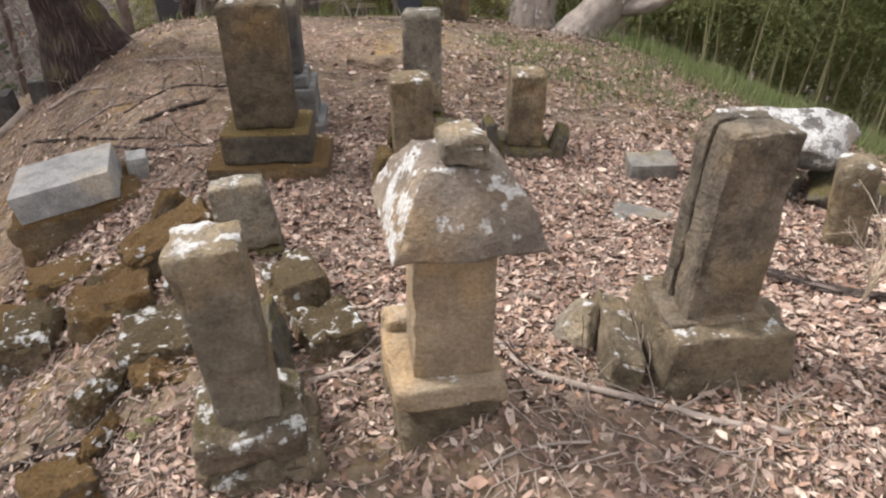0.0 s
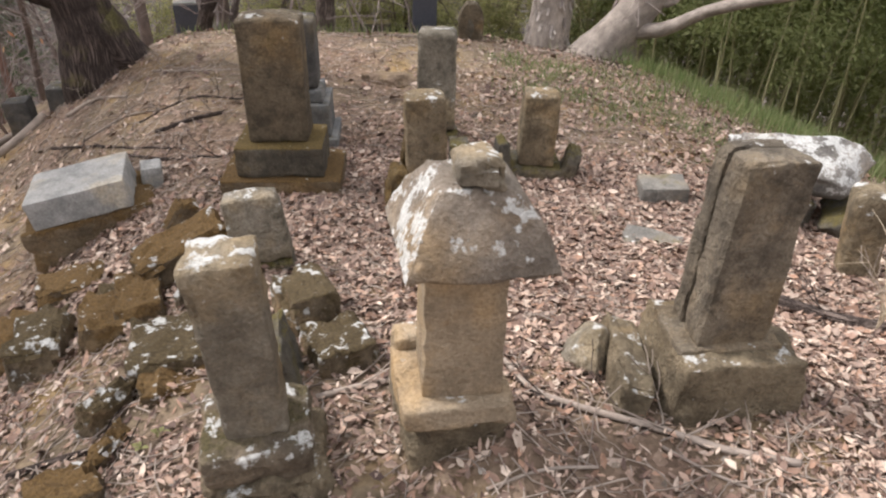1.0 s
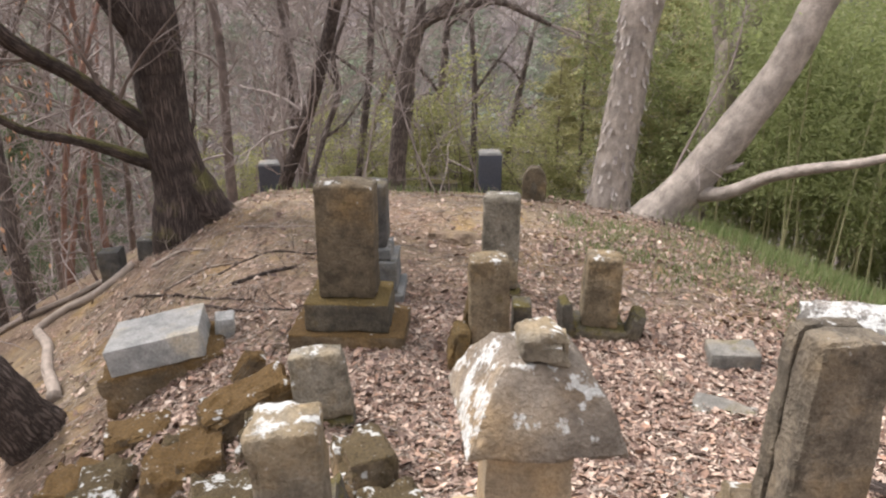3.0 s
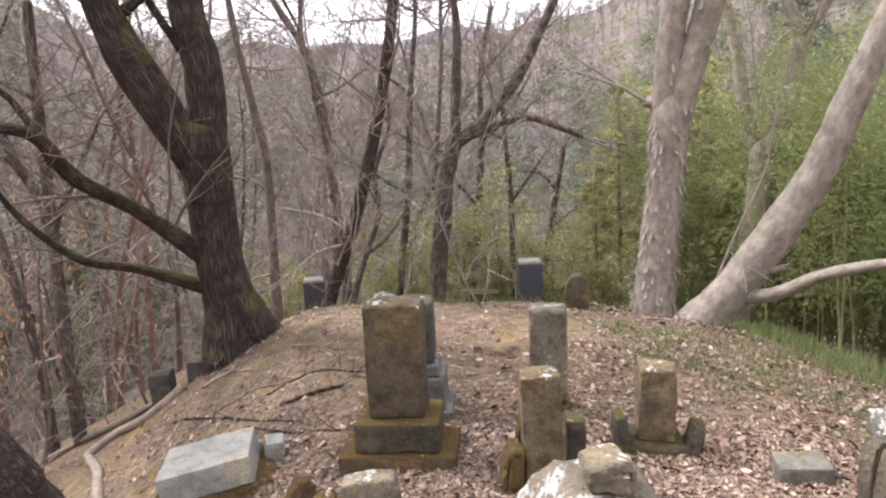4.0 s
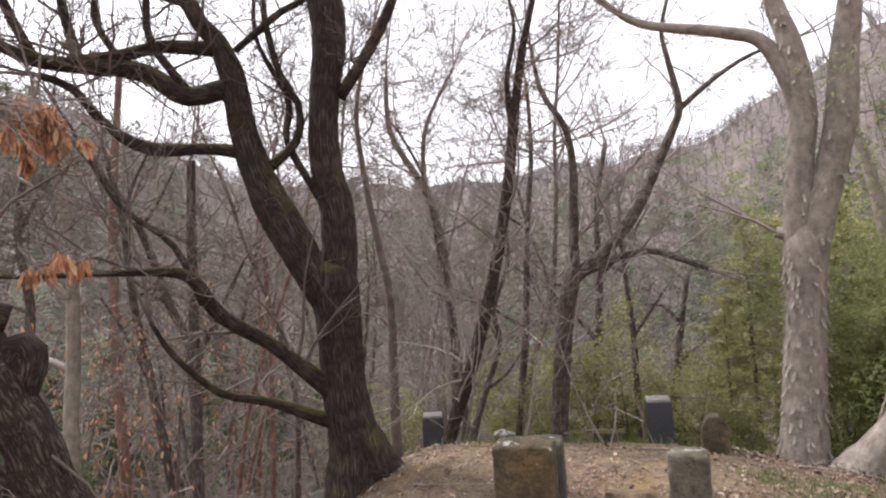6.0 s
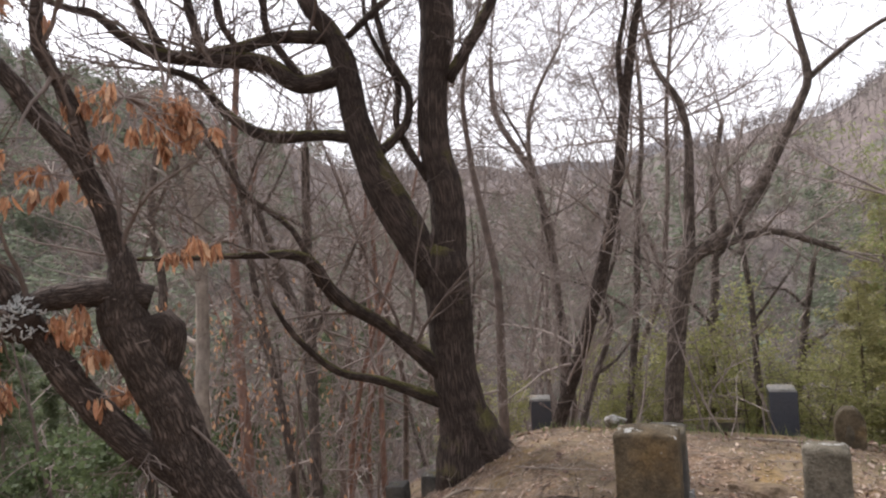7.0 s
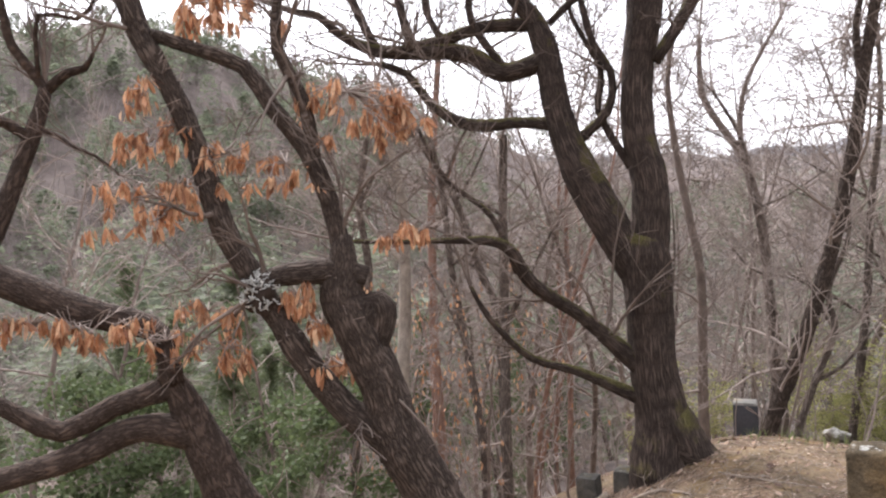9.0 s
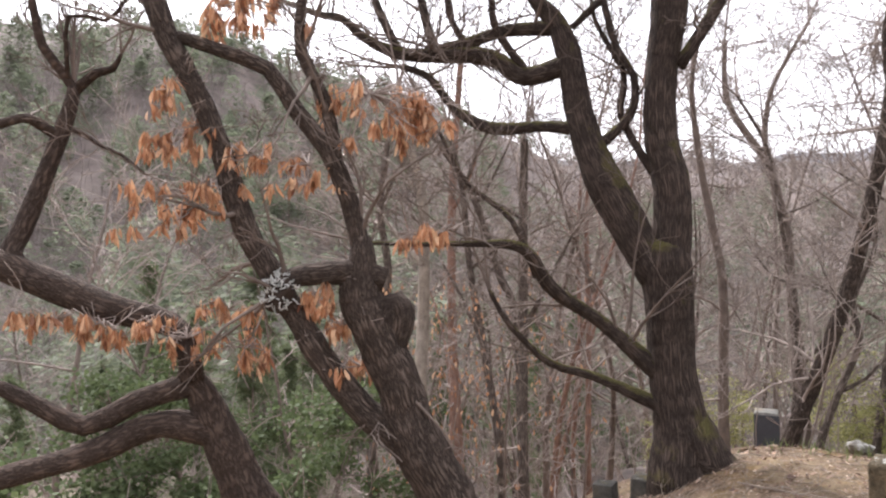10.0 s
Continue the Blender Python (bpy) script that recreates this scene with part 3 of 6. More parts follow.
def split_gravestone():
    s = thing("gravestone", pose(0.83, 1.74, 0), "broad brown gravestone split and cracked along its edge", "gravestone", "old gravestones")
    part("footing", block(0.45, 0.40, 0.30, (0.84, 0.86), 0.012, 0.012, 24, 10, chips=0.022), M_TAN, s, at=pose(0.03, 0.0, -0.06, 0, 0, 7))
    part("plinth", block(0.33, 0.235, 0.035, (0.98, 0.98), 0.006, 0.004, 25, 8, chips=0.010), M_SPLIT, s, at=pose(0.0, 0.0, 0.222, 0, 0, 8))
    part("column", block(0.228, 0.115, 0.61, (0.89, 0.97), 0.007, 0.007, 26, 10, chips=0.012, shear=(0.002, 0.012), crown=0.012), M_SPLIT, s, at=pose(0.008, -0.038, 0.235, 0, 0, 9))
    part("split_slab", block(0.228, 0.066, 0.605, (0.89, 0.95), 0.007, 0.006, 27, 10, chips=0.012, shear=(0.0, 0.012), crown=0.01), M_SPLIT, s, "split-off rear slab of grey stone", at=pose(-0.008, 0.0512, 0.235, 0, 0, 9.5))
    tagged(s, group="old gravestones")
    b = thing("broken_stone", pose(0.555, 1.76, -0.06, -7, 12, -5), "tilted broken slab leaning on a gravestone base", "stone")
    part("stone", block(0.12, 0.46, 0.185, (0.95, 0.96), 0.010, 0.010, 29, 10, chips=0.02), M_TAN, b)
    f = thing("broken_stone", pose(0.445, 1.83, -0.07, 0, 12, 10), "lichened lump of stone in the leaf litter", "stone")
    part("stone", boulder(0.16, 0.22, 0.22, 31), M_PALESTONE, f)


def tiered_gravestone(x, y, z, turn, tiers, column, mats, label):
    s = thing("gravestone", pose(x, y, z, 0, 0, turn), label, "gravestone", "old gravestones")
    h = 0.0
    for i, (w, d, t) in enumerate(tiers):
        part("tier", block(w, d, t, (0.99, 0.99), 0.012, 0.005, 40 + i + int(10 * abs(x)), 8, chips=0.008), mats[min(i, len(mats) - 2)], s, at=pose(0, 0, h))
        h += t
    w, d, t, cr = column
    part("column", block(w, d, t, (1.0, 1.0), 0.02, 0.004, 45 + int(10 * abs(y)), 10, crown=cr, chips=0.004), mats[-1], s, at=pose(0, 0, h))
    return s


def plain_gravestone(x, y, z, w, d, h, turn, lean, mat, seed, label, crown=0.01, base=None, bevel=0.014, top=(0.97, 0.97)):
    s = thing("gravestone", pose(x, y, z, 0, lean, turn), label, "gravestone", "old gravestones")
    if base:
        part("base_slab", block(*base, (0.95, 0.95), 0.02, 0.01, seed + 1, chips=0.02), M_DARKSTONE, s, at=pose(0, 0, 0))
        part("column", block(w, d, h - base[2], top, bevel, 0.006, seed, 9, crown=crown, chips=0.01), mat, s, at=pose(0, 0, base[2]))
    else:
        part("column", block(w, d, h, top, bevel, 0.006, seed, 9, crown=crown, chips=0.01), mat, s)
    return s


def polished_gravestone(x, y, z, w, h, turn):
    s = thing("gravestone", pose(x, y, z, 0, 0, turn), "polished black granite gravestone with pale worn top", "gravestone", "polished gravestones")
    part("column", block(w, w * 0.95, h, (1, 1), 0.006, 0.0, 3, 3), M_BLACK, s)
    part("cap", block(w * 1.0, w * 0.95, 0.03, (0.9, 0.9), 0.006, 0.0, 3, 3), M_GRANITE, s, "pale bevelled top", at=pose(0, 0, h))


def rock(name, x, y, z, w, d, h, turn, tip, lean, mat, seed, label, category="stone", group=""):
    s = boulder(w, d, h, seed)
    crisp(s, 0.38)
    me = bpy.data.meshes.new(name)
    s.to_mesh(me)
    s.free()
    for p in me.polygons:
        p.use_smooth = True
    me.materials.append(mat)
    ob = new(name, me)
    ob.matrix_world = pose(x, y, z, tip, lean, turn)
    return tagged(ob, label, category, group)


def slab_thing(name, x, y, z, dims, rot, mat, seed, label, category, bevel=0.012, rough=0.004, top=(1, 1), chips=0.006, group=""):
    bm = block(*dims, top, bevel, rough, seed, 8, chips=chips)
    crisp(bm)
    me = bpy.data.meshes.new(name)
    bm.to_mesh(me)
    bm.free()
    for p in me.polygons:
        p.use_smooth = True
    me.materials.append(mat)
    ob = new(name, me)
    ob.matrix_world = pose(x, y, z, *rot)
    return tagged(ob, label, category, group)


stone_shrine()
leaning_gravestone()
split_gravestone()
tiered_gravestone(-0.985, 3.62, -0.335, 4, [(0.68, 0.45, 0.185), (0.49, 0.36, 0.178)], (0.33, 0.215, 0.662, 0.02), (M_PILE_OCHRE, M_MOSS_EDGED, M_BROWN), "tall brown gravestone on two mossy stepped tiers")
tiered_gravestone(-0.99, 4.25, -0.33, 5, [(0.45, 0.40, 0.14), (0.36, 0.34, 0.22), (0.28, 0.28, 0.08)], (0.225, 0.22, 0.42, 0.01), (M_BLUEGREY, M_BLUEGREY, M_SLATE), "blue-grey granite gravestone on three stepped tiers")
plain_gravestone(-0.145, 3.335, -0.22, 0.215, 0.16, 0.62, 8, -2, M_TAN, 51, "square tan gravestone blotched with lichen", 0.01, (0.25, 0.2, 0.06))
plain_gravestone(-0.13, 4.34, -0.28, 0.25, 0.18, 0.73, 0, 0, M_PALESTONE, 53, "pale round-topped gravestone stained green and brown", 0.012, (0.3, 0.22, 0.08), 0.03)
plain_gravestone(0.477, 3.84, -0.27, 0.213, 0.2, 0.515, 1, 2, M_TAN, 55, "short tan gravestone on a broken dark base", 0.008, (0.34, 0.3, 0.09))
plain_gravestone(-0.845, 2.6, -0.2, 0.257, 0.12, 0.405, 12, -5, M_PALESTONE, 57, "small grey gravestone with worn slanting top", 0.012, (0.27, 0.19, 0.08), 0.016, (0.92, 0.9))
plain_gravestone(1.90, 2.74, -0.22, 0.17, 0.19, 0.44, -24, -6, M_TAN, 59, "short tan weathered gravestone with rough crumbled top", 0.02, None, 0.03)
polished_gravestone(-3.535, 9.1, -1.12, 0.3, 0.55, 18)
polished_gravestone(-0.43, 9.1, -0.86, 0.31, 0.53, 8)


def arch_gravestone():
    s = thing("gravestone", pose(0.13, 6.72, -0.36, 0, 0, 2), "small boat-shaped gravestone with pointed arched top", "gravestone", "old gravestones")
    bm = block(0.245, 0.13, 0.44, (1, 1), 0.02, 0.005, 61, 12)
    for v in bm.verts:
        u = max(0.0, (v.co.z - 0.24) / 0.2)
        v.co.x *= math.sqrt(max(0.0, 1 - 0.93 * u ** 2.2))
        v.co.x *= 0.86 + 0.14 * min(1, v.co.z / 0.25)
    part("body", bm, M_BROWN, s)
    bm = boulder(0.1, 0.05, 0.2, 62)
    part("carving", bm, M_DARKSTONE, s, "worn carved relief", at=pose(0, -0.055, 0.11))


arch_gravestone()

slab_thing("granite_block", -2.115, 3.462, -0.352, (0.528, 0.43, 0.165), (-1, -9, 20), M_GRANITE, 71, "pale cut granite block lying on a mossy base stone", "stone block", 0.006, 0.003, (1, 0.97), 0.003)
slab_thing("base_stone", -2.08, 3.50, -0.63, (0.72, 0.50, 0.285), (-1, -9, 21), M_PILE_OCHRE, 72, "long mossy base stone under a granite block", "stone block", 0.02, 0.014, (0.98, 0.98), 0.02)
slab_thing("granite_offcut", -1.835, 3.70, -0.375, (0.12, 0.14, 0.16), (0, 5, 25), M_GRANITE, 73, "small pale granite offcut beside the block", "stone block", 0.01, 0.003)
slab_thing("grave_marker", 1.2, 3.55, -0.27, (0.265, 0.2, 0.115), (0, -3, -3), M_MARKER, 74, "flat grey rectangular grave marker in leaf litter", "stone block", 0.01, 0.003)
slab_thing("stone_post", -4.08, 6.05, -1.25, (0.23, 0.2, 0.5), (0, -3, 12), M_SLATE, 75, "short dark weathered stone post on the slope", "stone post", 0.02, 0.006, (0.95, 0.95))
slab_thing("stone_post", -3.74, 6.2, -1.1, (0.25, 0.22, 0.46), (4, 2, 10), M_SLATE, 76, "leaning dark stone post beside an oak", "stone post", 0.02, 0.006, (0.95, 0.95))
slab_thing("stone_fragment", -0.32, 3.28, -0.22, (0.12, 0.22, 0.24), (0, 6, 8), M_OCHRE_MOSS, 77, "ochre mossy stone fragment beside a gravestone", "stone", 0.03, 0.01, (0.8, 0.8), 0.02)
slab_thing("stone_fragment", -0.3, 3.46, -0.22, (0.07, 0.16, 0.36), (0, 8, 8), M_OCHRE_MOSS, 78, "upright ochre splinter of stone behind a gravestone", "stone", 0.02, 0.01, (0.7, 0.8), 0.02)
slab_thing("dark_block", 0.02, 3.62, -0.24, (0.11, 0.16, 0.27), (0, 0, 4), M_DARKSTONE, 79, "small dark stone block with whitened top", "stone block", 0.012, 0.004)
slab_thing("stone_fragment", 0.31, 3.78, -0.26, (0.09, 0.2, 0.24), (0, -10, 10), M_DARKSTONE, 80, "broken lichened stone leaning at a gravestone foot", "stone", 0.012, 0.01, (0.7, 0.8), 0.02)
slab_thing("stone_fragment", 0.68, 3.8, -0.28, (0.11, 0.2, 0.2), (0, 10, -6), M_DARKSTONE, 81, "dark broken stone at a gravestone foot", "stone", 0.012, 0.01, (0.7, 0.8), 0.02)
slab_thing("stone_fragment", -1.53, 3.14, -0.44, (0.2, 0.13, 0.3), (8, 24, 40), M_PILE_OCHRE, 82, "ochre mossy wedge of stone leaning on a base", "stone", 0.025, 0.012, (0.55, 0.8), 0.02)
slab_thing("sandstone_chip", -0.122, 1.605, 0.0, (0.135, 0.11, 0.30), (-3, 0, 14), M_SAND, 83, "pale upright sandstone chip behind the shrine", "stone", 0.02, 0.008, (0.85, 0.8), 0.02)
rock("boulder", 1.86, 3.45, -0.13, 0.80, 0.45, 0.33, -8, 0, 5, M_ROCK, 91, "large pale white-veined boulder on mossy stones", "rock")
rock("rock", 1.72, 3.3, -0.38, 0.5, 0.45, 0.30, 10, 0, 0, M_MOSSY, 92, "mossy dark rock under a pale boulder", "rock")
rock("rock", 2.15, 3.25, -0.42, 0.5, 0.45, 0.34, 30, 0, 0, M_DARKSTONE, 93, "dark rock half sunk in the bank", "rock")
slab_thing("mossy_block", -0.39, 1.85, -0.13, (0.235, 0.26, 0.20), (-5, 0, 27), M_PILE, 94, "mossy square stone with white lichen", "stone block", 0.014, 0.018, (0.93, 0.93), 0.03)
slab_thing("mossy_block", -0.545, 2.09, -0.14, (0.23, 0.33, 0.24), (-9, -3, 25), M_PILE, 95, "tumbled mossy stone block behind a gravestone", "stone block", 0.016, 0.02, (0.85, 0.88), 0.03)
slab_thing("mossy_slab", -0.50, 1.70, -0.1, (0.06, 0.30, 0.30), (0, -12, 12), M_DARKSTONE, 96, "thin dark slab leaning on a mossy block", "stone block", 0.012, 0.012, (0.8, 0.9), 0.02)
PILE = [  # x, y, z, width, depth, height, tip, lean, turn, ochre
    (-1.645, 2.09, -0.33, 0.17, 0.36, 0.15, -8, 0, 21, 0), (-1.85, 2.70, -0.45, 0.27, 0.28, 0.10, -9, -4, 28, 1), (-1.415, 2.15, -0.28, 0.17, 0.33, 0.16, -8, 6, 22, 1),
    (-1.28, 2.27, -0.28, 0.17, 0.33, 0.18, -7, -3, 24, 1), (-1.01, 1.87, -0.11, 0.225, 0.36, 0.11, -9, 2, 20, 0), (-0.935, 1.72, -0.17, 0.20, 0.24, 0.16, 0, 3, 15, 1),
    (-1.19, 2.59, -0.17, 0.40, 0.21, 0.16, 4, -14, 38, 1), (-1.06, 2.32, -0.17, 0.13, 0.22, 0.20, 6, 4, 10, 0), (-1.13, 1.60, -0.13, 0.07, 0.18, 0.13, -4, 6, -20, 0),
    (-1.05, 1.45, -0.12, 0.06, 0.16, 0.10, 0, 8, -24, 1), (-1.06, 1.22, -0.12, 0.17, 0.17, 0.14, -5, 4, 40, 1), (-1.86, 2.22, -0.45, 0.24, 0.26, 0.16, -5, 0, 12, 1),
    (-1.55, 2.52, -0.40, 0.14, 0.13, 0.14, 8, 10, 40, 0), (-1.42, 2.72, -0.30, 0.16, 0.14, 0.12, -6, 6, 60, 0),
]
for i, (x, y, z, w, d, h, tip, lean, turn, ochre) in enumerate(PILE):
    label = "tumbled angular slab under ochre moss" if ochre else "tumbled mossy slab with white lichen rims"
    slab_thing("tumbled_stone", x, y, z - 0.22 * h, (w * 1.16, d * 1.04, h * 1.3), (tip, lean, turn), M_PILE_OCHRE if ochre else M_PILE, 110 + i, label, "stone block", 0.012, 0.024, (0.97 - 0.03 * (i % 4), 0.94), 0.03, "tumbled stone pile")

# ---- trees ----
OAK = [
    [(-3.25, 6.2, -1.0, 0.42), (-3.31, 6.13, -0.57, 0.36), (-3.29, 6.14, -0.12, 0.30), (-3.35, 6.1, 0.46, 0.247), (-3.36, 6.1, 1.03, 0.253), (-3.37, 6.09, 1.55, 0.27)],
    [(-3.34, 6.11, 1.5, 0.216), (-3.3, 6.13, 2.18, 0.196), (-3.38, 6.09, 2.76, 0.178), (-3.36, 6.1, 3.34, 0.167), (-3.28, 6.14, 3.91, 0.19), (-3.28, 6.14, 4.32, 0.2), (-3.39, 6.08, 4.85, 0.173), (-3.55, 6.0, 5.68, 0.129), (-3.5, 6.2, 7.0, 0.07)],
    [(-3.2, 6.15, 3.4, 0.072), (-2.88, 6.34, 3.95, 0.069), (-2.64, 6.46, 4.47, 0.058), (-2.45, 6.56, 4.99, 0.04)],
    [(-3.44, 6.05, 1.4, 0.201), (-3.81, 5.87, 2.21, 0.213), (-3.98, 5.78, 2.69, 0.173), (-4.08, 5.73, 3.15, 0.15), (-4.13, 5.7, 3.61, 0.144), (-4.23, 5.65, 3.96, 0.115), (-4.39, 5.57, 4.2, 0.092), (-4.48, 5.52, 4.41, 0.098), (-4.7, 5.41, 4.51, 0.072), (-4.76, 5.38, 4.8, 0.058), (-4.87, 5.32, 5.37, 0.04)],
    [(-4.12, 5.7, 3.55, 0.115), (-4.54, 5.49, 3.47, 0.109), (-4.87, 5.32, 3.71, 0.098), (-5.45, 5.02, 3.8, 0.086), (-5.79, 4.85, 3.88, 0.075), (-6.11, 4.69, 4.09, 0.058), (-6.34, 4.57, 4.33, 0.049), (-6.62, 4.43, 4.43, 0.04), (-7.17, 4.15, 4.73, 0.029)],
    [(-4.21, 5.66, 3.91, 0.086), (-4.71, 5.41, 3.96, 0.069), (-5.01, 5.25, 3.89, 0.069), (-5.35, 5.08, 3.85, 0.06)],
    [(-4.05, 5.74, 2.88, 0.086), (-4.37, 5.58, 2.94, 0.063), (-4.86, 5.33, 2.97, 0.075), (-5.19, 5.16, 3.19, 0.058), (-5.46, 5.02, 3.58, 0.046), (-5.72, 4.89, 3.71, 0.04)],
    [(-5.72, 4.89, 3.82, 0.058), (-5.91, 4.79, 4.28, 0.052), (-6.01, 4.74, 4.62, 0.043), (-6.15, 4.67, 5.14, 0.029)],
    [(-5.38, 5.06, 3.82, 0.058), (-5.48, 5.01, 4.26, 0.052), (-5.52, 4.99, 4.6, 0.046), (-5.62, 4.94, 5.17, 0.029)],
    [(-3.9, 5.85, 2.72, 0.063), (-3.62, 5.96, 2.98, 0.049), (-3.58, 5.98, 3.35, 0.043), (-3.72, 5.91, 3.65, 0.04), (-3.82, 5.86, 4.17, 0.035), (-3.82, 5.86, 4.52, 0.029)],
    [(-4.1, 5.72, 3.9, 0.04), (-3.68, 5.93, 4.28, 0.04), (-3.42, 6.07, 4.44, 0.035), (-3.14, 6.21, 4.78, 0.026)],
    [(-3.45, 6.0, 0.48, 0.115), (-3.82, 5.63, 0.97, 0.075), (-4.06, 5.17, 1.33, 0.075), (-4.12, 4.81, 1.72, 0.056), (-4.45, 4.41, 1.78, 0.03), (-4.83, 4.22, 1.79, 0.025), (-5.27, 3.99, 1.82, 0.02)],
    [(-3.45, 6.01, 0.15, 0.086), (-3.9, 5.59, 0.45, 0.05), (-4.16, 5.23, 0.61, 0.043), (-4.38, 4.9, 1.01, 0.032), (-4.47, 4.74, 1.34, 0.021)],
    [(-4.13, 5.03, 1.45, 0.042), (-4.26, 4.85, 1.98, 0.031), (-4.56, 4.58, 2.35, 0.025), (-4.68, 4.41, 2.75, 0.02), (-4.76, 4.26, 3.08, 0.015)],
    [(-4.5, 5.5, 3.5, 0.05), (-4.75, 5.3, 4.0, 0.045), (-4.7, 5.2, 4.5, 0.035), (-4.9, 5.1, 5.1, 0.025)],
    [(-5.0, 5.25, 3.75, 0.045), (-5.2, 5.1, 4.2, 0.04), (-5.15, 5.1, 4.7, 0.03), (-5.3, 5.0, 5.2, 0.02)],
    [(-3.45, 6.05, 2.4, 0.05), (-3.75, 6.0, 3.0, 0.04), (-3.7, 6.0, 3.4, 0.035), (-4.0, 5.95, 4.1, 0.025), (-3.9, 5.9, 4.8, 0.02)],
]
BENT = [
    [(-2.97, 3.42, -1.2, 0.26), (-3.22, 3.12, -0.26, 0.215), (-3.35, 2.97, 0.15, 0.201), (-3.46, 2.85, 0.46, 0.2), (-3.52, 2.78, 0.7, 0.18)],
    [(-3.52, 2.78, 0.5, 0.125), (-3.73, 2.55, 0.81, 0.107), (-3.89, 2.38, 1.15, 0.097), (-4.04, 2.22, 1.55, 0.09), (-4.16, 2.08, 1.91, 0.093), (-4.26, 1.98, 2.41, 0.086), (-4.34, 1.89, 2.76, 0.079), (-4.46, 1.76, 3.11, 0.086), (-4.51, 1.71, 3.35, 0.086), (-4.59, 1.61, 3.77, 0.072), (-4.6, 1.5, 4.6, 0.05)],
    [(-3.48, 2.83, 0.45, 0.185), (-3.54, 2.76, 0.86, 0.178), (-3.6, 2.69, 1.12, 0.176), (-3.68, 2.61, 1.41, 0.182), (-3.69, 2.59, 1.54, 0.16), (-3.68, 2.6, 1.68, 0.11), (-3.69, 2.6, 1.85, 0.075)],
    [(-3.58, 2.70, 1.57, 0.10), (-3.70, 2.56, 1.63, 0.098), (-3.82, 2.40, 1.63, 0.09), (-3.93, 2.25, 1.61, 0.08), (-3.97, 2.20, 1.58, 0.05)],
    [(-3.62, 2.67, 1.2, 0.13), (-3.56, 2.72, 1.40, 0.13), (-3.51, 2.76, 1.38, 0.12), (-3.52, 2.75, 1.25, 0.10), (-3.55, 2.73, 1.1, 0.07)],
    [(-3.66, 2.63, 1.45, 0.11), (-3.69, 2.6, 1.77, 0.078), (-3.73, 2.55, 2.09, 0.068), (-3.82, 2.46, 2.41, 0.068), (-3.95, 2.32, 2.67, 0.063), (-4.05, 2.2, 2.92, 0.059), (-4.26, 1.98, 3.05, 0.054), (-4.42, 1.8, 3.14, 0.047)],
    [(-3.77, 2.51, 2.22, 0.047), (-3.82, 2.46, 2.73, 0.05), (-3.91, 2.36, 3.02, 0.05), (-3.9, 2.37, 3.33, 0.039), (-3.84, 2.43, 3.61, 0.029)],
]
LOW = [
    [(-4.0, 2.75, -1.9, 0.23), (-4.27, 2.3, -0.25, 0.192), (-4.36, 2.13, 0.19, 0.169), (-4.43, 1.99, 0.59, 0.14), (-4.48, 1.89, 0.9, 0.1), (-4.51, 1.83, 1.0, 0.08)],
    [(-4.5, 1.85, 0.95, 0.086), (-4.65, 1.54, 0.88, 0.077), (-4.78, 1.29, 0.76, 0.069), (-4.92, 1.01, 0.96, 0.057), (-5.03, 0.8, 1.09, 0.05), (-5.2, 0.3, 1.3, 0.03)],
    [(-4.43, 1.97, 0.62, 0.115), (-4.59, 1.67, 0.72, 0.096), (-4.76, 1.33, 0.6, 0.086), (-4.93, 0.99, 0.53, 0.077), (-5.05, 0.75, 0.52, 0.069), (-5.3, 0.2, 0.7, 0.04)],
    [(-4.46, 1.83, 0.98, 0.08), (-4.52, 1.82, 1.21, 0.075), (-4.67, 1.79, 1.33, 0.087), (-4.92, 1.49, 1.46, 0.11), (-5.12, 1.23, 1.62, 0.108), (-5.28, 1.07, 1.72, 0.11), (-5.44, 0.82, 1.87, 0.104)],
    [(-5.3, 1.1, 1.7, 0.094), (-5.36, 1.07, 1.83, 0.082), (-5.37, 1.14, 1.97, 0.07), (-5.34, 1.27, 2.3, 0.064), (-5.3, 1.37, 2.59, 0.06), (-5.27, 1.43, 2.79, 0.056), (-5.26, 1.46, 2.93, 0.048)],
    [(-5.26, 1.46, 2.9, 0.042), (-5.27, 1.42, 2.99, 0.038), (-5.29, 1.29, 3.18, 0.036), (-5.27, 1.25, 3.33, 0.031), (-5.25, 1.22, 3.49, 0.027), (-5.21, 1.17, 3.69, 0.018)],
    [(-5.26, 1.46, 2.9, 0.042), (-5.17, 1.56, 3.02, 0.035), (-5.09, 1.65, 3.05, 0.026), (-5.01, 1.68, 3.14, 0.013)],
    [(-5.25, 1.42, 2.98, 0.018), (-5.13, 1.4, 3.36, 0.015), (-5.04, 1.6, 3.35, 0.014), (-4.93, 1.69, 3.48, 0.013), (-4.82, 1.72, 3.64, 0.009)],
    [(-5.3, 1.36, 2.6, 0.042), (-5.28, 1.22, 2.68, 0.039), (-5.26, 1.14, 2.69, 0.034), (-5.26, 1.02, 2.64, 0.034), (-5.27, 0.84, 2.59, 0.025)],
    [(-5.29, 1.38, 2.66, 0.02), (-5.19, 1.49, 2.61, 0.017), (-5.11, 1.55, 2.53, 0.015), (-5.02, 1.66, 2.46, 0.013), (-4.93, 1.77, 2.33, 0.008)],
]
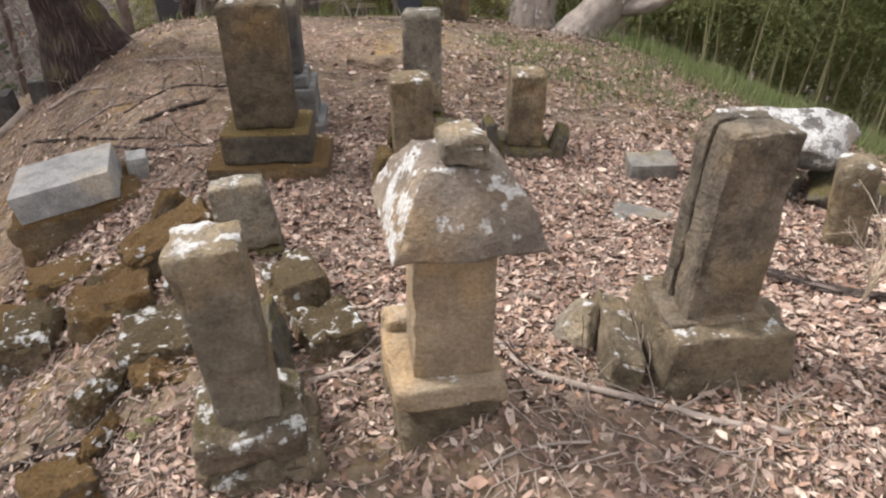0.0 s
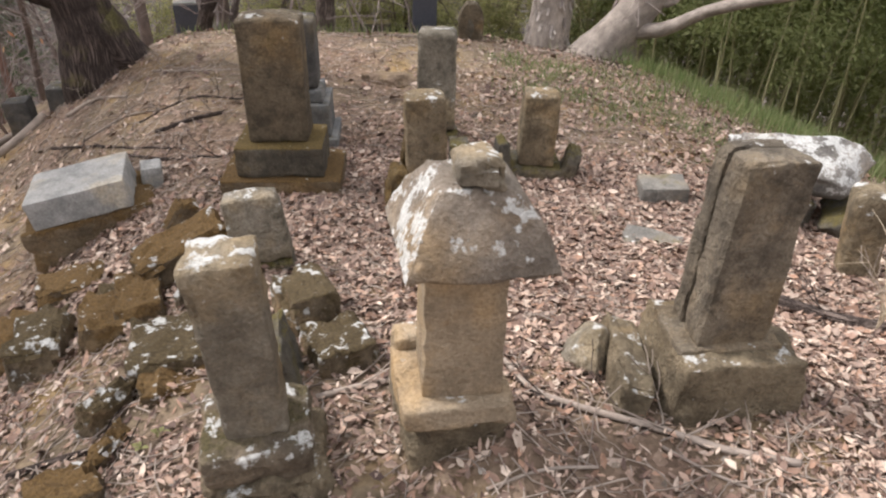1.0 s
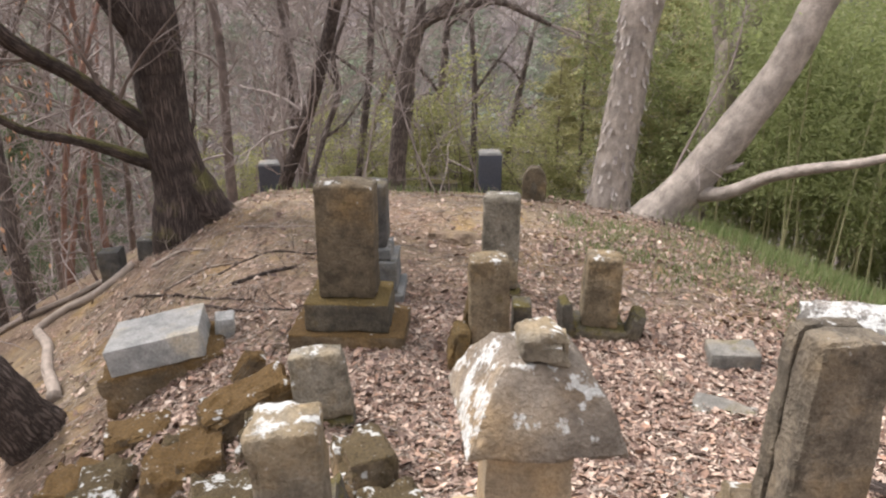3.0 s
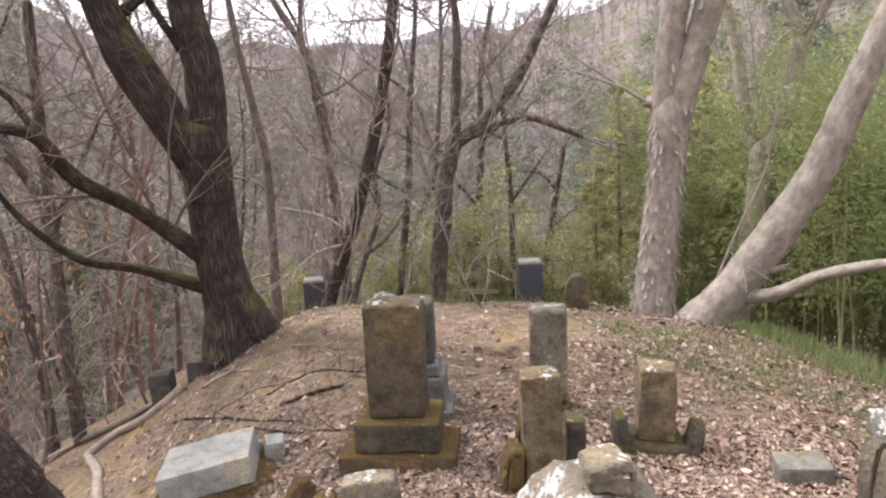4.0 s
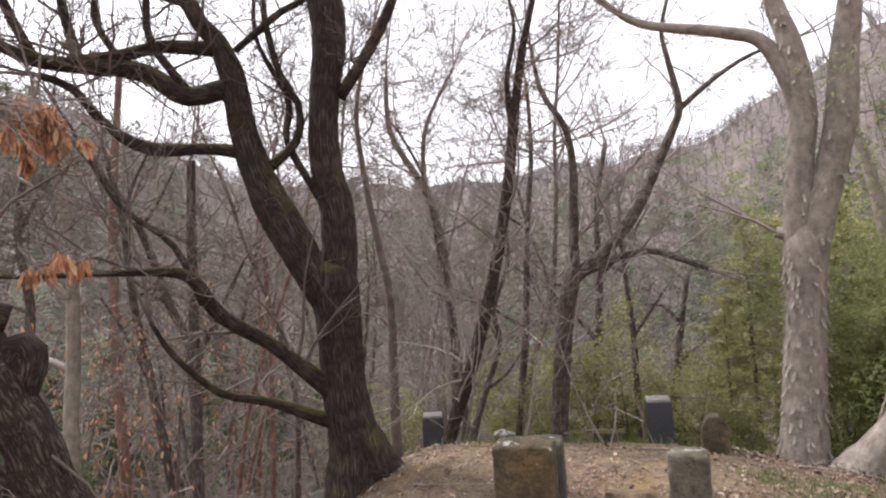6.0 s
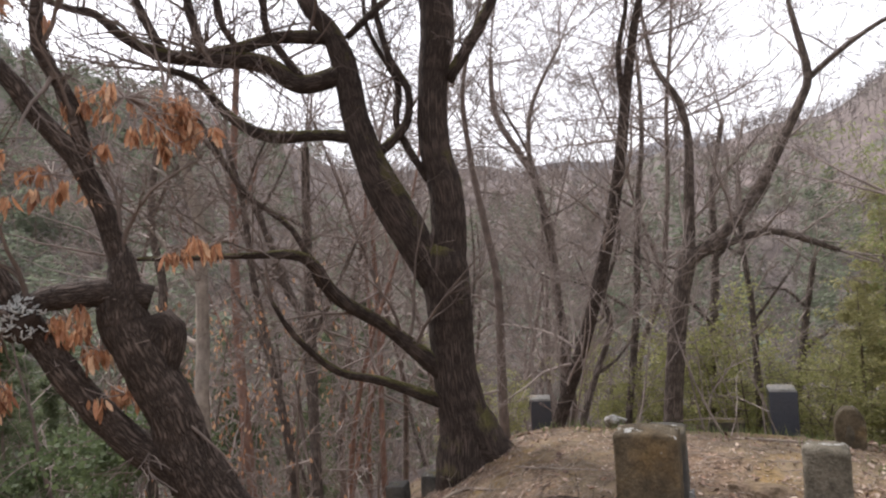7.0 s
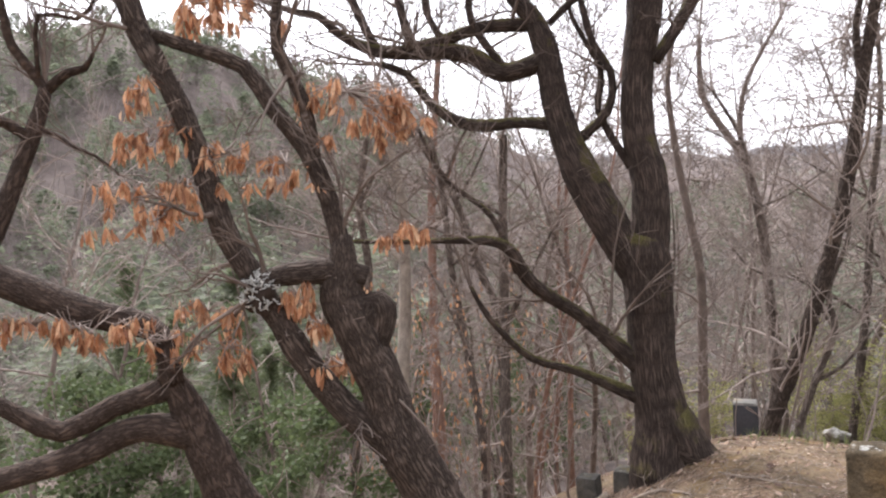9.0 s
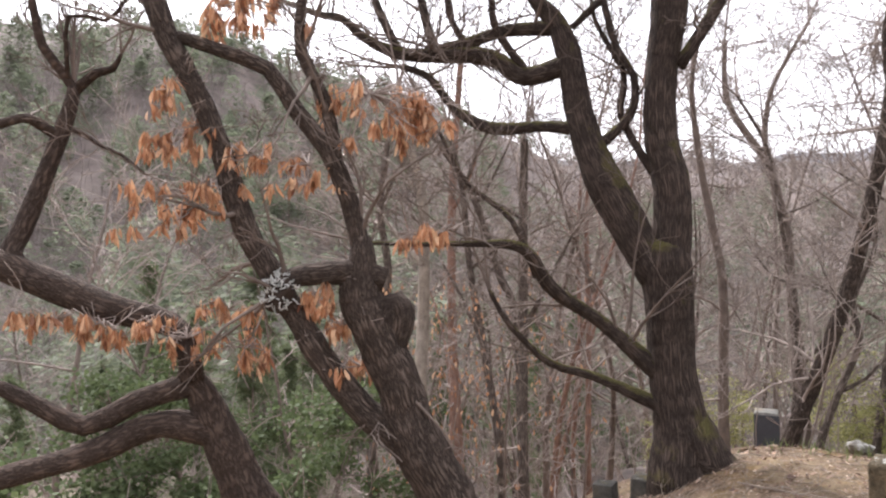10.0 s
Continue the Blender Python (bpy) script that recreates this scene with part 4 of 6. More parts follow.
LEANER = [
    [(-2.98, 7.48, -1.15, 0.14), (-2.82, 7.53, -0.59, 0.117), (-2.43, 7.65, 0.48, 0.107), (-2.14, 7.74, 1.45, 0.1), (-1.92, 7.81, 2.43, 0.094), (-1.8, 7.85, 3.21, 0.083), (-1.65, 7.9, 4.06, 0.067), (-1.48, 7.95, 4.71, 0.047), (-1.33, 8.0, 5.49, 0.033)],
    [(-1.82, 7.85, 3.1, 0.053), (-1.84, 7.84, 3.75, 0.047), (-1.72, 7.88, 4.33, 0.033), (-1.76, 7.86, 4.74, 0.027)],
]
FORKED = [
    [(-1.77, 9.02, -1.6, 0.18), (-1.72, 9.03, -0.8, 0.153), (-1.61, 9.05, 0.23, 0.146), (-1.49, 9.08, 0.97, 0.138), (-1.39, 9.1, 1.36, 0.14)],
    [(-1.39, 9.1, 1.25, 0.1), (-1.34, 9.11, 2.07, 0.084), (-1.3, 9.11, 2.81, 0.065), (-1.38, 9.1, 3.34, 0.054), (-1.64, 9.05, 3.82, 0.042), (-1.74, 9.03, 4.44, 0.031)],
    [(-1.42, 9.1, 1.28, 0.115), (-1.02, 9.16, 1.57, 0.1), (-0.57, 9.25, 2.08, 0.096), (-0.27, 9.31, 2.64, 0.084), (-0.03, 9.35, 3.12, 0.069), (0.09, 9.37, 3.46, 0.065), (-0.02, 9.35, 4.13, 0.046), (-0.06, 9.34, 4.5, 0.035), (0.12, 9.38, 5.13, 0.027)],
    [(-1.25, 9.12, 1.36, 0.069), (-0.82, 9.2, 1.52, 0.061), (-0.41, 9.28, 1.6, 0.058), (-0.02, 9.35, 1.46, 0.05), (0.3, 9.41, 1.31, 0.035)],
    [(0.07, 9.37, 3.4, 0.05), (0.54, 9.46, 3.77, 0.042), (1.01, 9.54, 4.03, 0.031), (1.58, 9.65, 4.19, 0.023)],
]
SLIM = [[(-3.78, 8.41, -1.6, 0.09), (-3.81, 8.39, -0.63, 0.077), (-3.77, 8.41, 1.12, 0.061), (-3.86, 8.37, 1.89, 0.054), (-3.98, 8.32, 2.82, 0.046), (-4.02, 8.31, 3.83, 0.034), (-3.74, 8.43, 4.89, 0.023)]]
BOWED = [
    [(-3.5, 10.53, -2.3, 0.13), (-3.53, 10.52, -0.46, 0.092), (-3.61, 10.5, 0.82, 0.083), (-3.67, 10.48, 1.84, 0.078), (-3.87, 10.41, 2.78, 0.065), (-4.34, 10.26, 3.75, 0.051), (-4.36, 10.25, 4.69, 0.037)],
    [(-3.89, 10.4, 2.8, 0.046), (-3.8, 10.43, 3.8, 0.037), (-3.3, 10.6, 4.77, 0.028)],
]
PALE = [
    [(0.88, 6.93, -0.7, 0.31), (0.9, 6.92, -0.3, 0.25), (0.92, 6.92, -0.05, 0.225), (0.95, 6.92, 0.43, 0.207), (1.0, 6.91, 0.99, 0.192), (1.02, 6.91, 1.5, 0.205), (1.04, 6.91, 1.68, 0.19)],
    [(0.96, 6.91, 1.35, 0.13), (0.99, 6.91, 1.8, 0.15), (1.03, 6.9, 2.33, 0.134), (1.09, 6.89, 2.84, 0.128), (1.03, 6.9, 3.41, 0.116), (0.88, 6.93, 4.03, 0.087), (0.8, 7.0, 5.2, 0.05)],
    [(1.06, 6.89, 1.35, 0.14), (1.13, 6.88, 1.78, 0.158), (1.28, 6.86, 2.31, 0.146), (1.38, 6.84, 2.75, 0.151), (1.43, 6.84, 3.24, 0.134), (1.53, 6.82, 4.0, 0.099), (1.6, 6.9, 5.4, 0.05)],
    [(1.08, 6.9, 2.9, 0.118), (0.82, 6.94, 3.49, 0.076), (0.47, 7.0, 3.68, 0.065), (-0.25, 7.13, 3.92, 0.047), (-0.6, 7.2, 4.21, 0.032), (-1.02, 7.27, 4.74, 0.024)],
    [(0.98, 6.92, 1.68, 0.076), (0.8, 6.94, 1.74, 0.06)],
]
SLANTED = [
    [(1.1, 6.6, -0.75, 0.36), (1.25, 6.55, -0.42, 0.29), (1.41, 6.51, -0.22, 0.245), (1.66, 6.45, 0.16, 0.222), (1.92, 6.39, 0.6, 0.209), (2.16, 6.33, 1.05, 0.181), (2.36, 6.28, 1.61, 0.167), (2.54, 6.24, 2.14, 0.139), (2.74, 6.19, 2.77, 0.111), (3.0, 6.1, 4.0, 0.06)],
    [(1.58, 6.46, -0.08, 0.1), (1.82, 6.21, 0.0, 0.076), (2.08, 5.94, 0.23, 0.065), (2.33, 5.67, 0.38, 0.056), (2.58, 5.41, 0.5, 0.044), (3.1, 5.0, 0.8, 0.025)],
    [(1.75, 6.4, 0.22, 0.09), (1.86, 6.33, 0.2, 0.05), (1.93, 6.3, 0.24, 0.03)],
]
GREY = [
    [(2.12, 8.57, -2.0, 0.22), (2.17, 8.56, -0.88, 0.184), (2.29, 8.53, 0.23, 0.169), (2.34, 8.52, 0.76, 0.177), (2.31, 8.53, 1.12, 0.15)],
    [(2.3, 8.53, 0.98, 0.111), (2.12, 8.57, 1.63, 0.088), (2.01, 8.6, 2.35, 0.074), (1.84, 8.64, 3.01, 0.052)],
    [(2.33, 8.52, 0.98, 0.14), (2.57, 8.46, 1.66, 0.125), (2.63, 8.45, 2.35, 0.088), (2.46, 8.49, 2.93, 0.059), (2.35, 8.52, 3.55, 0.037)],
    [(2.59, 8.45, 2.1, 0.066), (2.88, 8.38, 2.69, 0.052), (3.08, 8.33, 3.08, 0.037)],
]
tree("oak_tree", "big dark oak with furrowed bark and forked mossy limbs", OAK, M_OAK, M_THIN, 217, 1.0, 1.2, 3, lumps=0.07, kids=(2, 4))
oak = bpy.data.objects["oak_tree"]
root_tubes = Tubes()
root_tubes.add(spline([(0.0, -0.05, 0.95, 0.24), (0.2, -0.06, 0.72, 0.19), (0.4, -0.02, 0.58, 0.13), (0.62, 0.03, 0.46, 0.09), (0.85, 0.06, 0.33, 0.05)], 0.06), 14, 0.14, 5.0)
root_tubes.ob("root", M_OAK, oak)
tree("bent_tree", "old leaning bare tree with burl and twin crooked stems", BENT, M_OLD, M_THIN, 202, 0.5, 0.6, 2, lumps=0.16, girth=0.83)
tree("twisted_tree", "low twisted bare tree with elbowed limbs on the slope", LOW, M_SMOOTH, M_THIN, 203, 0.4, 0.5, 2, lumps=0.13, girth=0.9)
tree("leaning_tree", "slender leaning bare tree beside a black gravestone", LEANER, M_OLD, M_TWIG, 205, 0.85, 1.2, 3, from_limb=0, girth=0.72)
tree("forked_tree", "bare grey forked tree behind the crest", FORKED, M_MID, M_TWIG, 206, 0.9, 1.2, 3, girth=0.8)
tree("slim_tree", "slim bare grey tree on the far slope", SLIM, M_THIN, M_TWIG, 207, 0.9, 1.2, 3, from_limb=0)
tree("bowed_tree", "slim bowed bare tree on the far slope", BOWED, M_THIN, M_TWIG, 208, 0.8, 1.3, 3, from_limb=0)
tree("pale_tree", "pale smooth-barked tree with twin upright stems", PALE, M_PALE, M_TWIG, 209, 0.35, 1.0, 2, lumps=0.04)
tree("slanted_tree", "pale smooth-barked tree slanting out over the bamboo", SLANTED, M_PALE, M_TWIG, 210, 0.0, 0.05, 0, lumps=0.07, girth=0.8)
tree("grey_tree", "grey forked tree behind the pale trunks", GREY, M_PALE, M_TWIG, 211, 0.7, 1.0, 2, lumps=0.06)
tree("vine_stem", "thin pale curving stem between pale trunks", [[(1.33, 6.5, -0.3, 0.014), (1.42, 6.5, 0.1, 0.012), (1.6, 6.5, 0.6, 0.011), (1.8, 6.5, 1.1, 0.009), (1.85, 6.5, 1.6, 0.006)]], M_TWIG, M_TWIG, 212, 0.3, 0.5, 1, from_limb=0, girth=1.0)
rock("earth_clod", -0.52, 5.35, -0.31, 0.5, 0.35, 0.15, 0, 0, 0, M_GROUND, 97, "low dark mossy hump of earth near the crest", "earth hump")
slab_thing("flat_stone", -1.1, 9.4, -0.98, (0.42, 0.25, 0.16), (0, 0, 6), M_DARKSTONE, 98, "low dark flat stone behind the crest", "stone block")
slab_thing("flat_stone", 1.0, 2.98, -0.27, (0.3, 0.2, 0.08), (2, 4, -20), M_MARKER, 99, "flat grey stone sunk in leaf litter", "stone block", 0.02, 0.008)
rock("rock", -2.3, 8.3, -0.72, 0.3, 0.25, 0.2, 0, 0, 0, M_ROCK, 100, "small pale rock beside a leaning tree", "rock")

# ---- fallen branches, litter and grass ----


def fallen_branch(bends, r0, r1, mat, label, seed, name="fallen_branch", side=3):
    rnd = random.Random(seed)
    t = Tubes()
    n = len(bends)
    x0, y0 = bends[0]
    z0 = ground_z(x0, y0)
    pts = []
    for i, (x, y) in enumerate(bends):
        r = r0 + (r1 - r0) * i / (n - 1)
        pts.append((x - x0, y - y0, ground_z(x, y) - z0 + r * 0.7 + rnd.uniform(0, 0.008), r))
    pts = spline(pts, 0.05)
    for k in range(len(pts)):
        gx, gy = pts[k][0] + x0, pts[k][1] + y0
        pts[k].z = max(pts[k].z, ground_z(gx, gy) - z0 + pts[k][3] * 0.5)
    t.add(pts, 8, 0.12, seed)
    ob = t.ob(name, mat)
    ob.location = (x0, y0, z0)
    for _ in range(side):
        k = rnd.randrange(2, len(pts))
        a = rnd.uniform(0, 6.28)
        st = Tubes()
        twig(st, rnd, pts[k].xyz, (math.cos(a), math.sin(a), 0.15), 0.22, min(0.005, pts[k][3] * 0.6), 1, curl=0.4, thin=0.002)
        st.ob("side_twig", mat, ob)
    return tagged(ob, label, "branch")


fallen_branch([(-3.2, 3.8), (-3.35, 4.0), (-3.75, 4.45), (-4.15, 4.99), (-4.55, 5.4), (-4.75, 5.66), (-4.5, 5.77), (-4.19, 5.7), (-3.98, 5.9), (-3.85, 6.0)], 0.05, 0.04, M_DEADWOOD, "pale exposed root winding down the bare slope", 301, "exposed_root", 2)
fallen_branch([(-5.9, 6.2), (-5.3, 6.2), (-4.7, 6.15), (-4.25, 6.2)], 0.038, 0.03, M_DEADWOOD, "grey exposed root crossing the slope below an oak", 302, "exposed_root", 2)
fallen_branch([(-0.43, 1.61), (-0.31, 1.66), (-0.18, 1.71)], 0.012, 0.009, M_DEADWOOD, "short dead stick beside the shrine", 303)
fallen_branch([(0.18, 1.86), (0.26, 1.67), (0.38, 1.59), (0.59, 1.51), (0.8, 1.42), (1.0, 1.37)], 0.011, 0.013, M_DEADWOOD, "long grey bent branch lying on dry leaves", 304, side=5)
fallen_branch([(0.2, 1.76), (0.31, 1.6), (0.46, 1.57), (0.6, 1.49)], 0.008, 0.006, M_OLD, "thin dark dead branch on dry leaves", 305, side=6)
fallen_branch([(1.25, 2.5), (1.49, 2.24), (1.75, 2.06), (2.0, 1.95)], 0.03, 0.024, M_OLD, "thick dark branch lying behind a gravestone", 306, side=2)
fallen_branch([(0.1, 1.24), (0.27, 1.31), (0.42, 1.34)], 0.006, 0.005, M_DEADWOOD, "thin dry stick on bare earth", 307)
fallen_branch([(-1.4, 1.44), (-1.23, 1.45), (-1.08, 1.46)], 0.012, 0.009, M_OLD, "dark stick among dry leaves", 308)
fallen_branch([(-2.3, 4.3), (-1.83, 4.02), (-1.48, 3.95)], 0.012, 0.008, M_OLD, "dark dead branch on bare earth", 309, side=5)
fallen_branch([(-2.1, 4.45), (-1.85, 4.53), (-1.66, 4.63)], 0.018, 0.013, M_OLD, "short dark log on bare earth", 310)
fallen_branch([(-3.3, 5.1), (-2.77, 4.74), (-2.25, 4.35), (-1.9, 4.2)], 0.011, 0.007, M_OLD, "long thin dead branch below the crest", 311, side=6)
fallen_branch([(-3.4, 5.6), (-3.1, 5.6), (-2.7, 5.35)], 0.018, 0.012, M_DEADWOOD, "grey dead branch under the oak", 312, side=5)
fallen_branch([(-2.2, 4.05), (-1.95, 3.97), (-1.72, 3.85)], 0.012, 0.01, M_DEADWOOD, "pale dead stick beside the granite block", 313)
fallen_branch([(0.9, 6.45), (1.25, 6.2), (1.6, 5.7)], 0.014, 0.009, M_OLD, "dead branch at the foot of the pale tree", 314, side=8)
fallen_branch([(0.75, 6.3), (1.15, 6.25), (1.5, 6.05)], 0.011, 0.007, M_DEADWOOD, "thin dead branch at the foot of the pale tree", 315, side=8)
fallen_branch([(-0.9, 6.95), (-0.5, 6.85), (-0.1, 6.9)], 0.014, 0.01, M_DEADWOOD, "dry branch on the crest", 316, side=5)
fallen_branch([(-2.35, 4.75), (-2.0, 4.95), (-1.6, 4.9), (-1.35, 5.0)], 0.009, 0.006, M_OLD, "thin dark dead branch on the worn slope", 319, side=8)
fallen_branch([(-2.6, 5.7), (-2.2, 5.5), (-1.8, 5.55)], 0.008, 0.005, M_DEADWOOD, "dry broken twig on the worn slope", 320, side=8)
fallen_branch([(-2.9, 4.9), (-2.55, 4.95), (-2.2, 4.85)], 0.009, 0.006, M_DEADWOOD, "pale dry stick on the worn slope", 321, side=6)
fallen_branch([(0.62, 1.42), (0.8, 1.3), (1.1, 1.22)], 0.006, 0.004, M_DEADWOOD, "thin dry twig on leaves", 317)
fallen_branch([(1.5, 1.98), (1.8, 2.3), (2.15, 2.75)], 0.008, 0.005, M_DEADWOOD, "dry forked twig near a boulder", 318, side=8)


def litter_density(x, y):
    """How thick the dry leaves lie: thick in the hollow and to the right, thin on the worn slope and crest."""
    d = 0.35 + 0.9 * noise.noise((x * 0.8, y * 0.8, 7.0)) + 0.5 * noise.noise((x * 2.6, y * 2.6, 3.0))
    d += 0.45 * smooth(-1.0, 0.2, x) + 0.25 * smooth(0.6, 1.6, x)
    d += 0.55 * smooth(1.5, 2.2, y) * (1 - smooth(3.6, 5.2, y)) * smooth(-1.4, -0.6, x)
    d -= 0.75 * smooth(-0.9, -1.8, x) * smooth(3.2, 4.2, y)
    d -= 0.55 * smooth(5.2, 6.1, y) * smooth(0.9, 0.0, x)
    d -= 0.6 * math.exp(-((x - 0.05) ** 2 + (y - 1.12) ** 2) / 0.06) + 0.35 * smooth(1.25, 0.9, y) * smooth(0.5, 0.0, abs(x + 0.1))
    d -= 0.5 * smooth(1.5, 1.15, y) * smooth(0.75, 0.2, abs(x - 0.05))
    return max(0.2, min(1.0, d))


def leaf_litter():
    rnd = random.Random(5)
    verts, faces = [], []
    placed = 0
    while placed < 165000:
        far = rnd.random()
        if far < 0.66:
            x, y = rnd.uniform(-2.4, 2.6), rnd.uniform(0.75, 3.9)
        elif far < 0.92:
            x, y = rnd.uniform(-4.2, 3.0), rnd.uniform(3.6, 7.2)
        elif far < 0.96:
            x, y = rnd.uniform(-6.0, -1.6), rnd.uniform(0.8, 8.5)
        else:
            x, y = rnd.gauss(0.0, 2.6), 0.8 - abs(rnd.gauss(0, 1.8))
        x, y = x + rnd.gauss(0, 0.22), y + rnd.gauss(0, 0.15)
        if rnd.random() > litter_density(x, y):
            continue
        placed += 1
        z = ground_z(x, y)
        gx = (ground_z(x + 0.06, y) - z) / 0.06
        gy = (ground_z(x, y + 0.06) - z) / 0.06
        big = rnd.random() < (0.07 if y > 1.9 else 0.025)
        ln = rnd.uniform(0.045, 0.07) if big else 0.012 + 0.036 * rnd.random() ** 1.4
        wd = ln * (rnd.uniform(0.4, 0.58) if big else rnd.uniform(0.16, 0.5))
        a = rnd.uniform(0, 6.283)
        ca, sa = math.cos(a), math.sin(a)
        tilt, roll, fold = rnd.gauss(0, 0.3), rnd.gauss(0, 0.45), rnd.uniform(-0.35, 0.55)
        lift = rnd.uniform(0.002, 0.024)
        o = len(verts)
        for u, v, w in ((-0.5, 0, 0), (-0.12, 0.5, fold), (-0.12, -0.5, fold), (0.0, 0, 0), (0.28, 0.36, fold * 0.8), (0.28, -0.36, fold * 0.8), (0.5, rnd.uniform(-.15, .15), rnd.uniform(-.1, .5))):
            px, py = u * ln, v * wd
            dz = w * wd + px * tilt + py * roll
            wx, wy = px * ca - py * sa, px * sa + py * ca
            verts.append((x + wx, y + wy, z + lift + dz + wx * gx + wy * gy))
        faces += [(o, o + 2, o + 3), (o, o + 3, o + 1), (o + 1, o + 3, o + 4), (o + 2, o + 5, o + 3), (o + 3, o + 6, o + 4), (o + 3, o + 5, o + 6)]
    tagged(mesh_object("fallen_leaves", verts, faces, M_LITTER), "dry brown and buff fallen leaves strewn over the earth", "leaf litter", kind="stuff")


def ground_twigs():
    rnd = random.Random(6)
    t = Tubes()
    for _ in range(4600):
        if rnd.random() < 0.4:
            x, y = rnd.uniform(-2.2, 2.2), rnd.uniform(0.8, 3.6)
        else:
            x, y = rnd.uniform(-4.0, 2.2), rnd.uniform(3.2, 7.0)
        ln, a = rnd.uniform(0.05, 0.26), rnd.uniform(0, 6.28)
        r = rnd.uniform(0.0012, 0.0036)
        pts = []
        for k in range(4):
            px, py = x + math.cos(a) * ln * k / 3, y + math.sin(a) * ln * k / 3
            pts.append((px, py, ground_z(px, py) + 0.012 + rnd.uniform(-0.002, 0.012), r))
            a += rnd.uniform(-0.35, 0.35)
        t.add(pts, 3, cap=False)
    tagged(t.ob("fallen_twigs", M_DEADWOOD), "thin dry twigs scattered among the leaves", "twigs", kind="stuff")


def grass():
    rnd = random.Random(8)
    verts, faces = [], []
    for _ in range(9500):
        k = rnd.random()
        if k < 0.56:
            u = rnd.random()
            x = 1.55 + 1.9 * u + rnd.gauss(0.12, 0.22)
            y = 6.2 - 3.1 * u + rnd.gauss(0.1, 0.22)
            h = rnd.uniform(0.06, 0.2)
        elif k < 0.9:
            cx, cy = rnd.choice(((0.75, 5.6), (1.0, 5.1), (1.3, 5.6), (1.45, 4.9), (0.5, 5.9), (1.7, 4.6), (0.9, 5.75), (1.15, 4.7), (1.55, 5.25), (1.9, 4.3), (0.6, 5.2), (1.75, 3.9)))
            x, y, h = cx + rnd.gauss(0, 0.13), cy + rnd.gauss(0, 0.13), rnd.uniform(0.03, 0.09)
        else:
            x, y, h = rnd.uniform(-3.0, 2.4), rnd.uniform(6.6, 8.8), rnd.uniform(0.05, 0.16)
        z = ground_z(x, y) - 0.01
        a, b = rnd.uniform(0, 6.28), rnd.uniform(0, 6.28)
        w = rnd.uniform(0.002, 0.005)
        lx, ly = math.cos(b) * h * rnd.uniform(0.1, 0.6), math.sin(b) * h * rnd.uniform(0.1, 0.6)
        dx, dy = math.cos(a) * w, math.sin(a) * w
        o = len(verts)
        verts += [(x - dx, y - dy, z), (x + dx, y + dy, z), (x + dx * 0.7 + lx * 0.4, y + dy * 0.7 + ly * 0.4, z + h * 0.6), (x - dx * 0.7 + lx * 0.4, y - dy * 0.7 + ly * 0.4, z + h * 0.6), (x + lx, y + ly, z + h)]
        faces += [(o, o + 1, o + 2, o + 3), (o + 3, o + 2, o + 4)]
    tagged(mesh_object("grass", verts, faces, M_GRASS), "short fresh grass along the bank edge", "grass", kind="stuff")


def pebbles():
    rnd = random.Random(9)
    verts, faces = [], []
    for _ in range(1600):
        x, y = rnd.uniform(-3.6, 2.2), rnd.uniform(0.9, 6.6)
        r = rnd.uniform(0.004, 0.016)
        z = ground_z(x, y) + r * 0.25
        o = len(verts)
        for k in range(5):
            a = k * 1.2566 + rnd.uniform(-0.3, 0.3)
            q = r * rnd.uniform(0.7, 1.3)
            verts.append((x + math.cos(a) * q, y + math.sin(a) * q, z - r * 0.4))
        verts.append((x + rnd.uniform(-.3, .3) * r, y + rnd.uniform(-.3, .3) * r, z + r * rnd.uniform(0.5, 0.9)))
        faces += [(o + k, o + (k + 1) % 5, o + 5) for k in range(5)]
    m = leaf_material("pebbles", [(0.22, 0.175, 0.13), (0.32, 0.26, 0.20), (0.15, 0.12, 0.09), (0.40, 0.36, 0.31)], rough=0.9)
    tagged(mesh_object("pebbles", verts, faces, m), "small stones and crumbs of earth on the ground", "pebbles", kind="stuff")


leaf_litter()
pebbles()
ground_twigs()
grass()

# ---- foliage of the bent tree ----
CLUSTERS = [  # x, y, z, width, height
    (-3.63, 2.67, 2.57, 0.36, 0.2), (-3.44, 2.87, 2.50, 0.14, 0.18), (-4.46, 1.75, 2.73, 0.09, 0.09), (-4.46, 1.75, 2.39, 0.10, 0.09), (-4.35, 1.87, 2.48, 0.09, 0.11),
    (-4.50, 1.71, 2.01, 0.22, 0.16), (-4.32, 1.90, 2.10, 0.14, 0.12), (-4.15, 2.09, 2.33, 0.12, 0.07), (-3.90, 2.37, 2.21, 0.14, 0.12), (-4.14, 2.10, 3.21, 0.27, 0.14),
    (-3.36, 2.95, 1.80, 0.13, 0.05), (-3.88, 2.39, 1.41, 0.10, 0.10), (-4.25, 1.98, 1.30, 0.10, 0.14), (-4.17, 2.06, 1.10, 0.11, 0.10),
]
LOW_CLUSTERS = [(-4.96, 1.20, 1.32, 0.22, 0.09), (-4.74, 1.44, 1.26, 0.14, 0.07), (-4.57, 1.63, 1.30, 0.07, 0.06), (-4.43, 1.79, 1.18, 0.07, 0.09), (-3.71, 2.58, 0.98, 0.10, 0.06), (-3.78, 2.50, 1.24, 0.05, 0.06)]


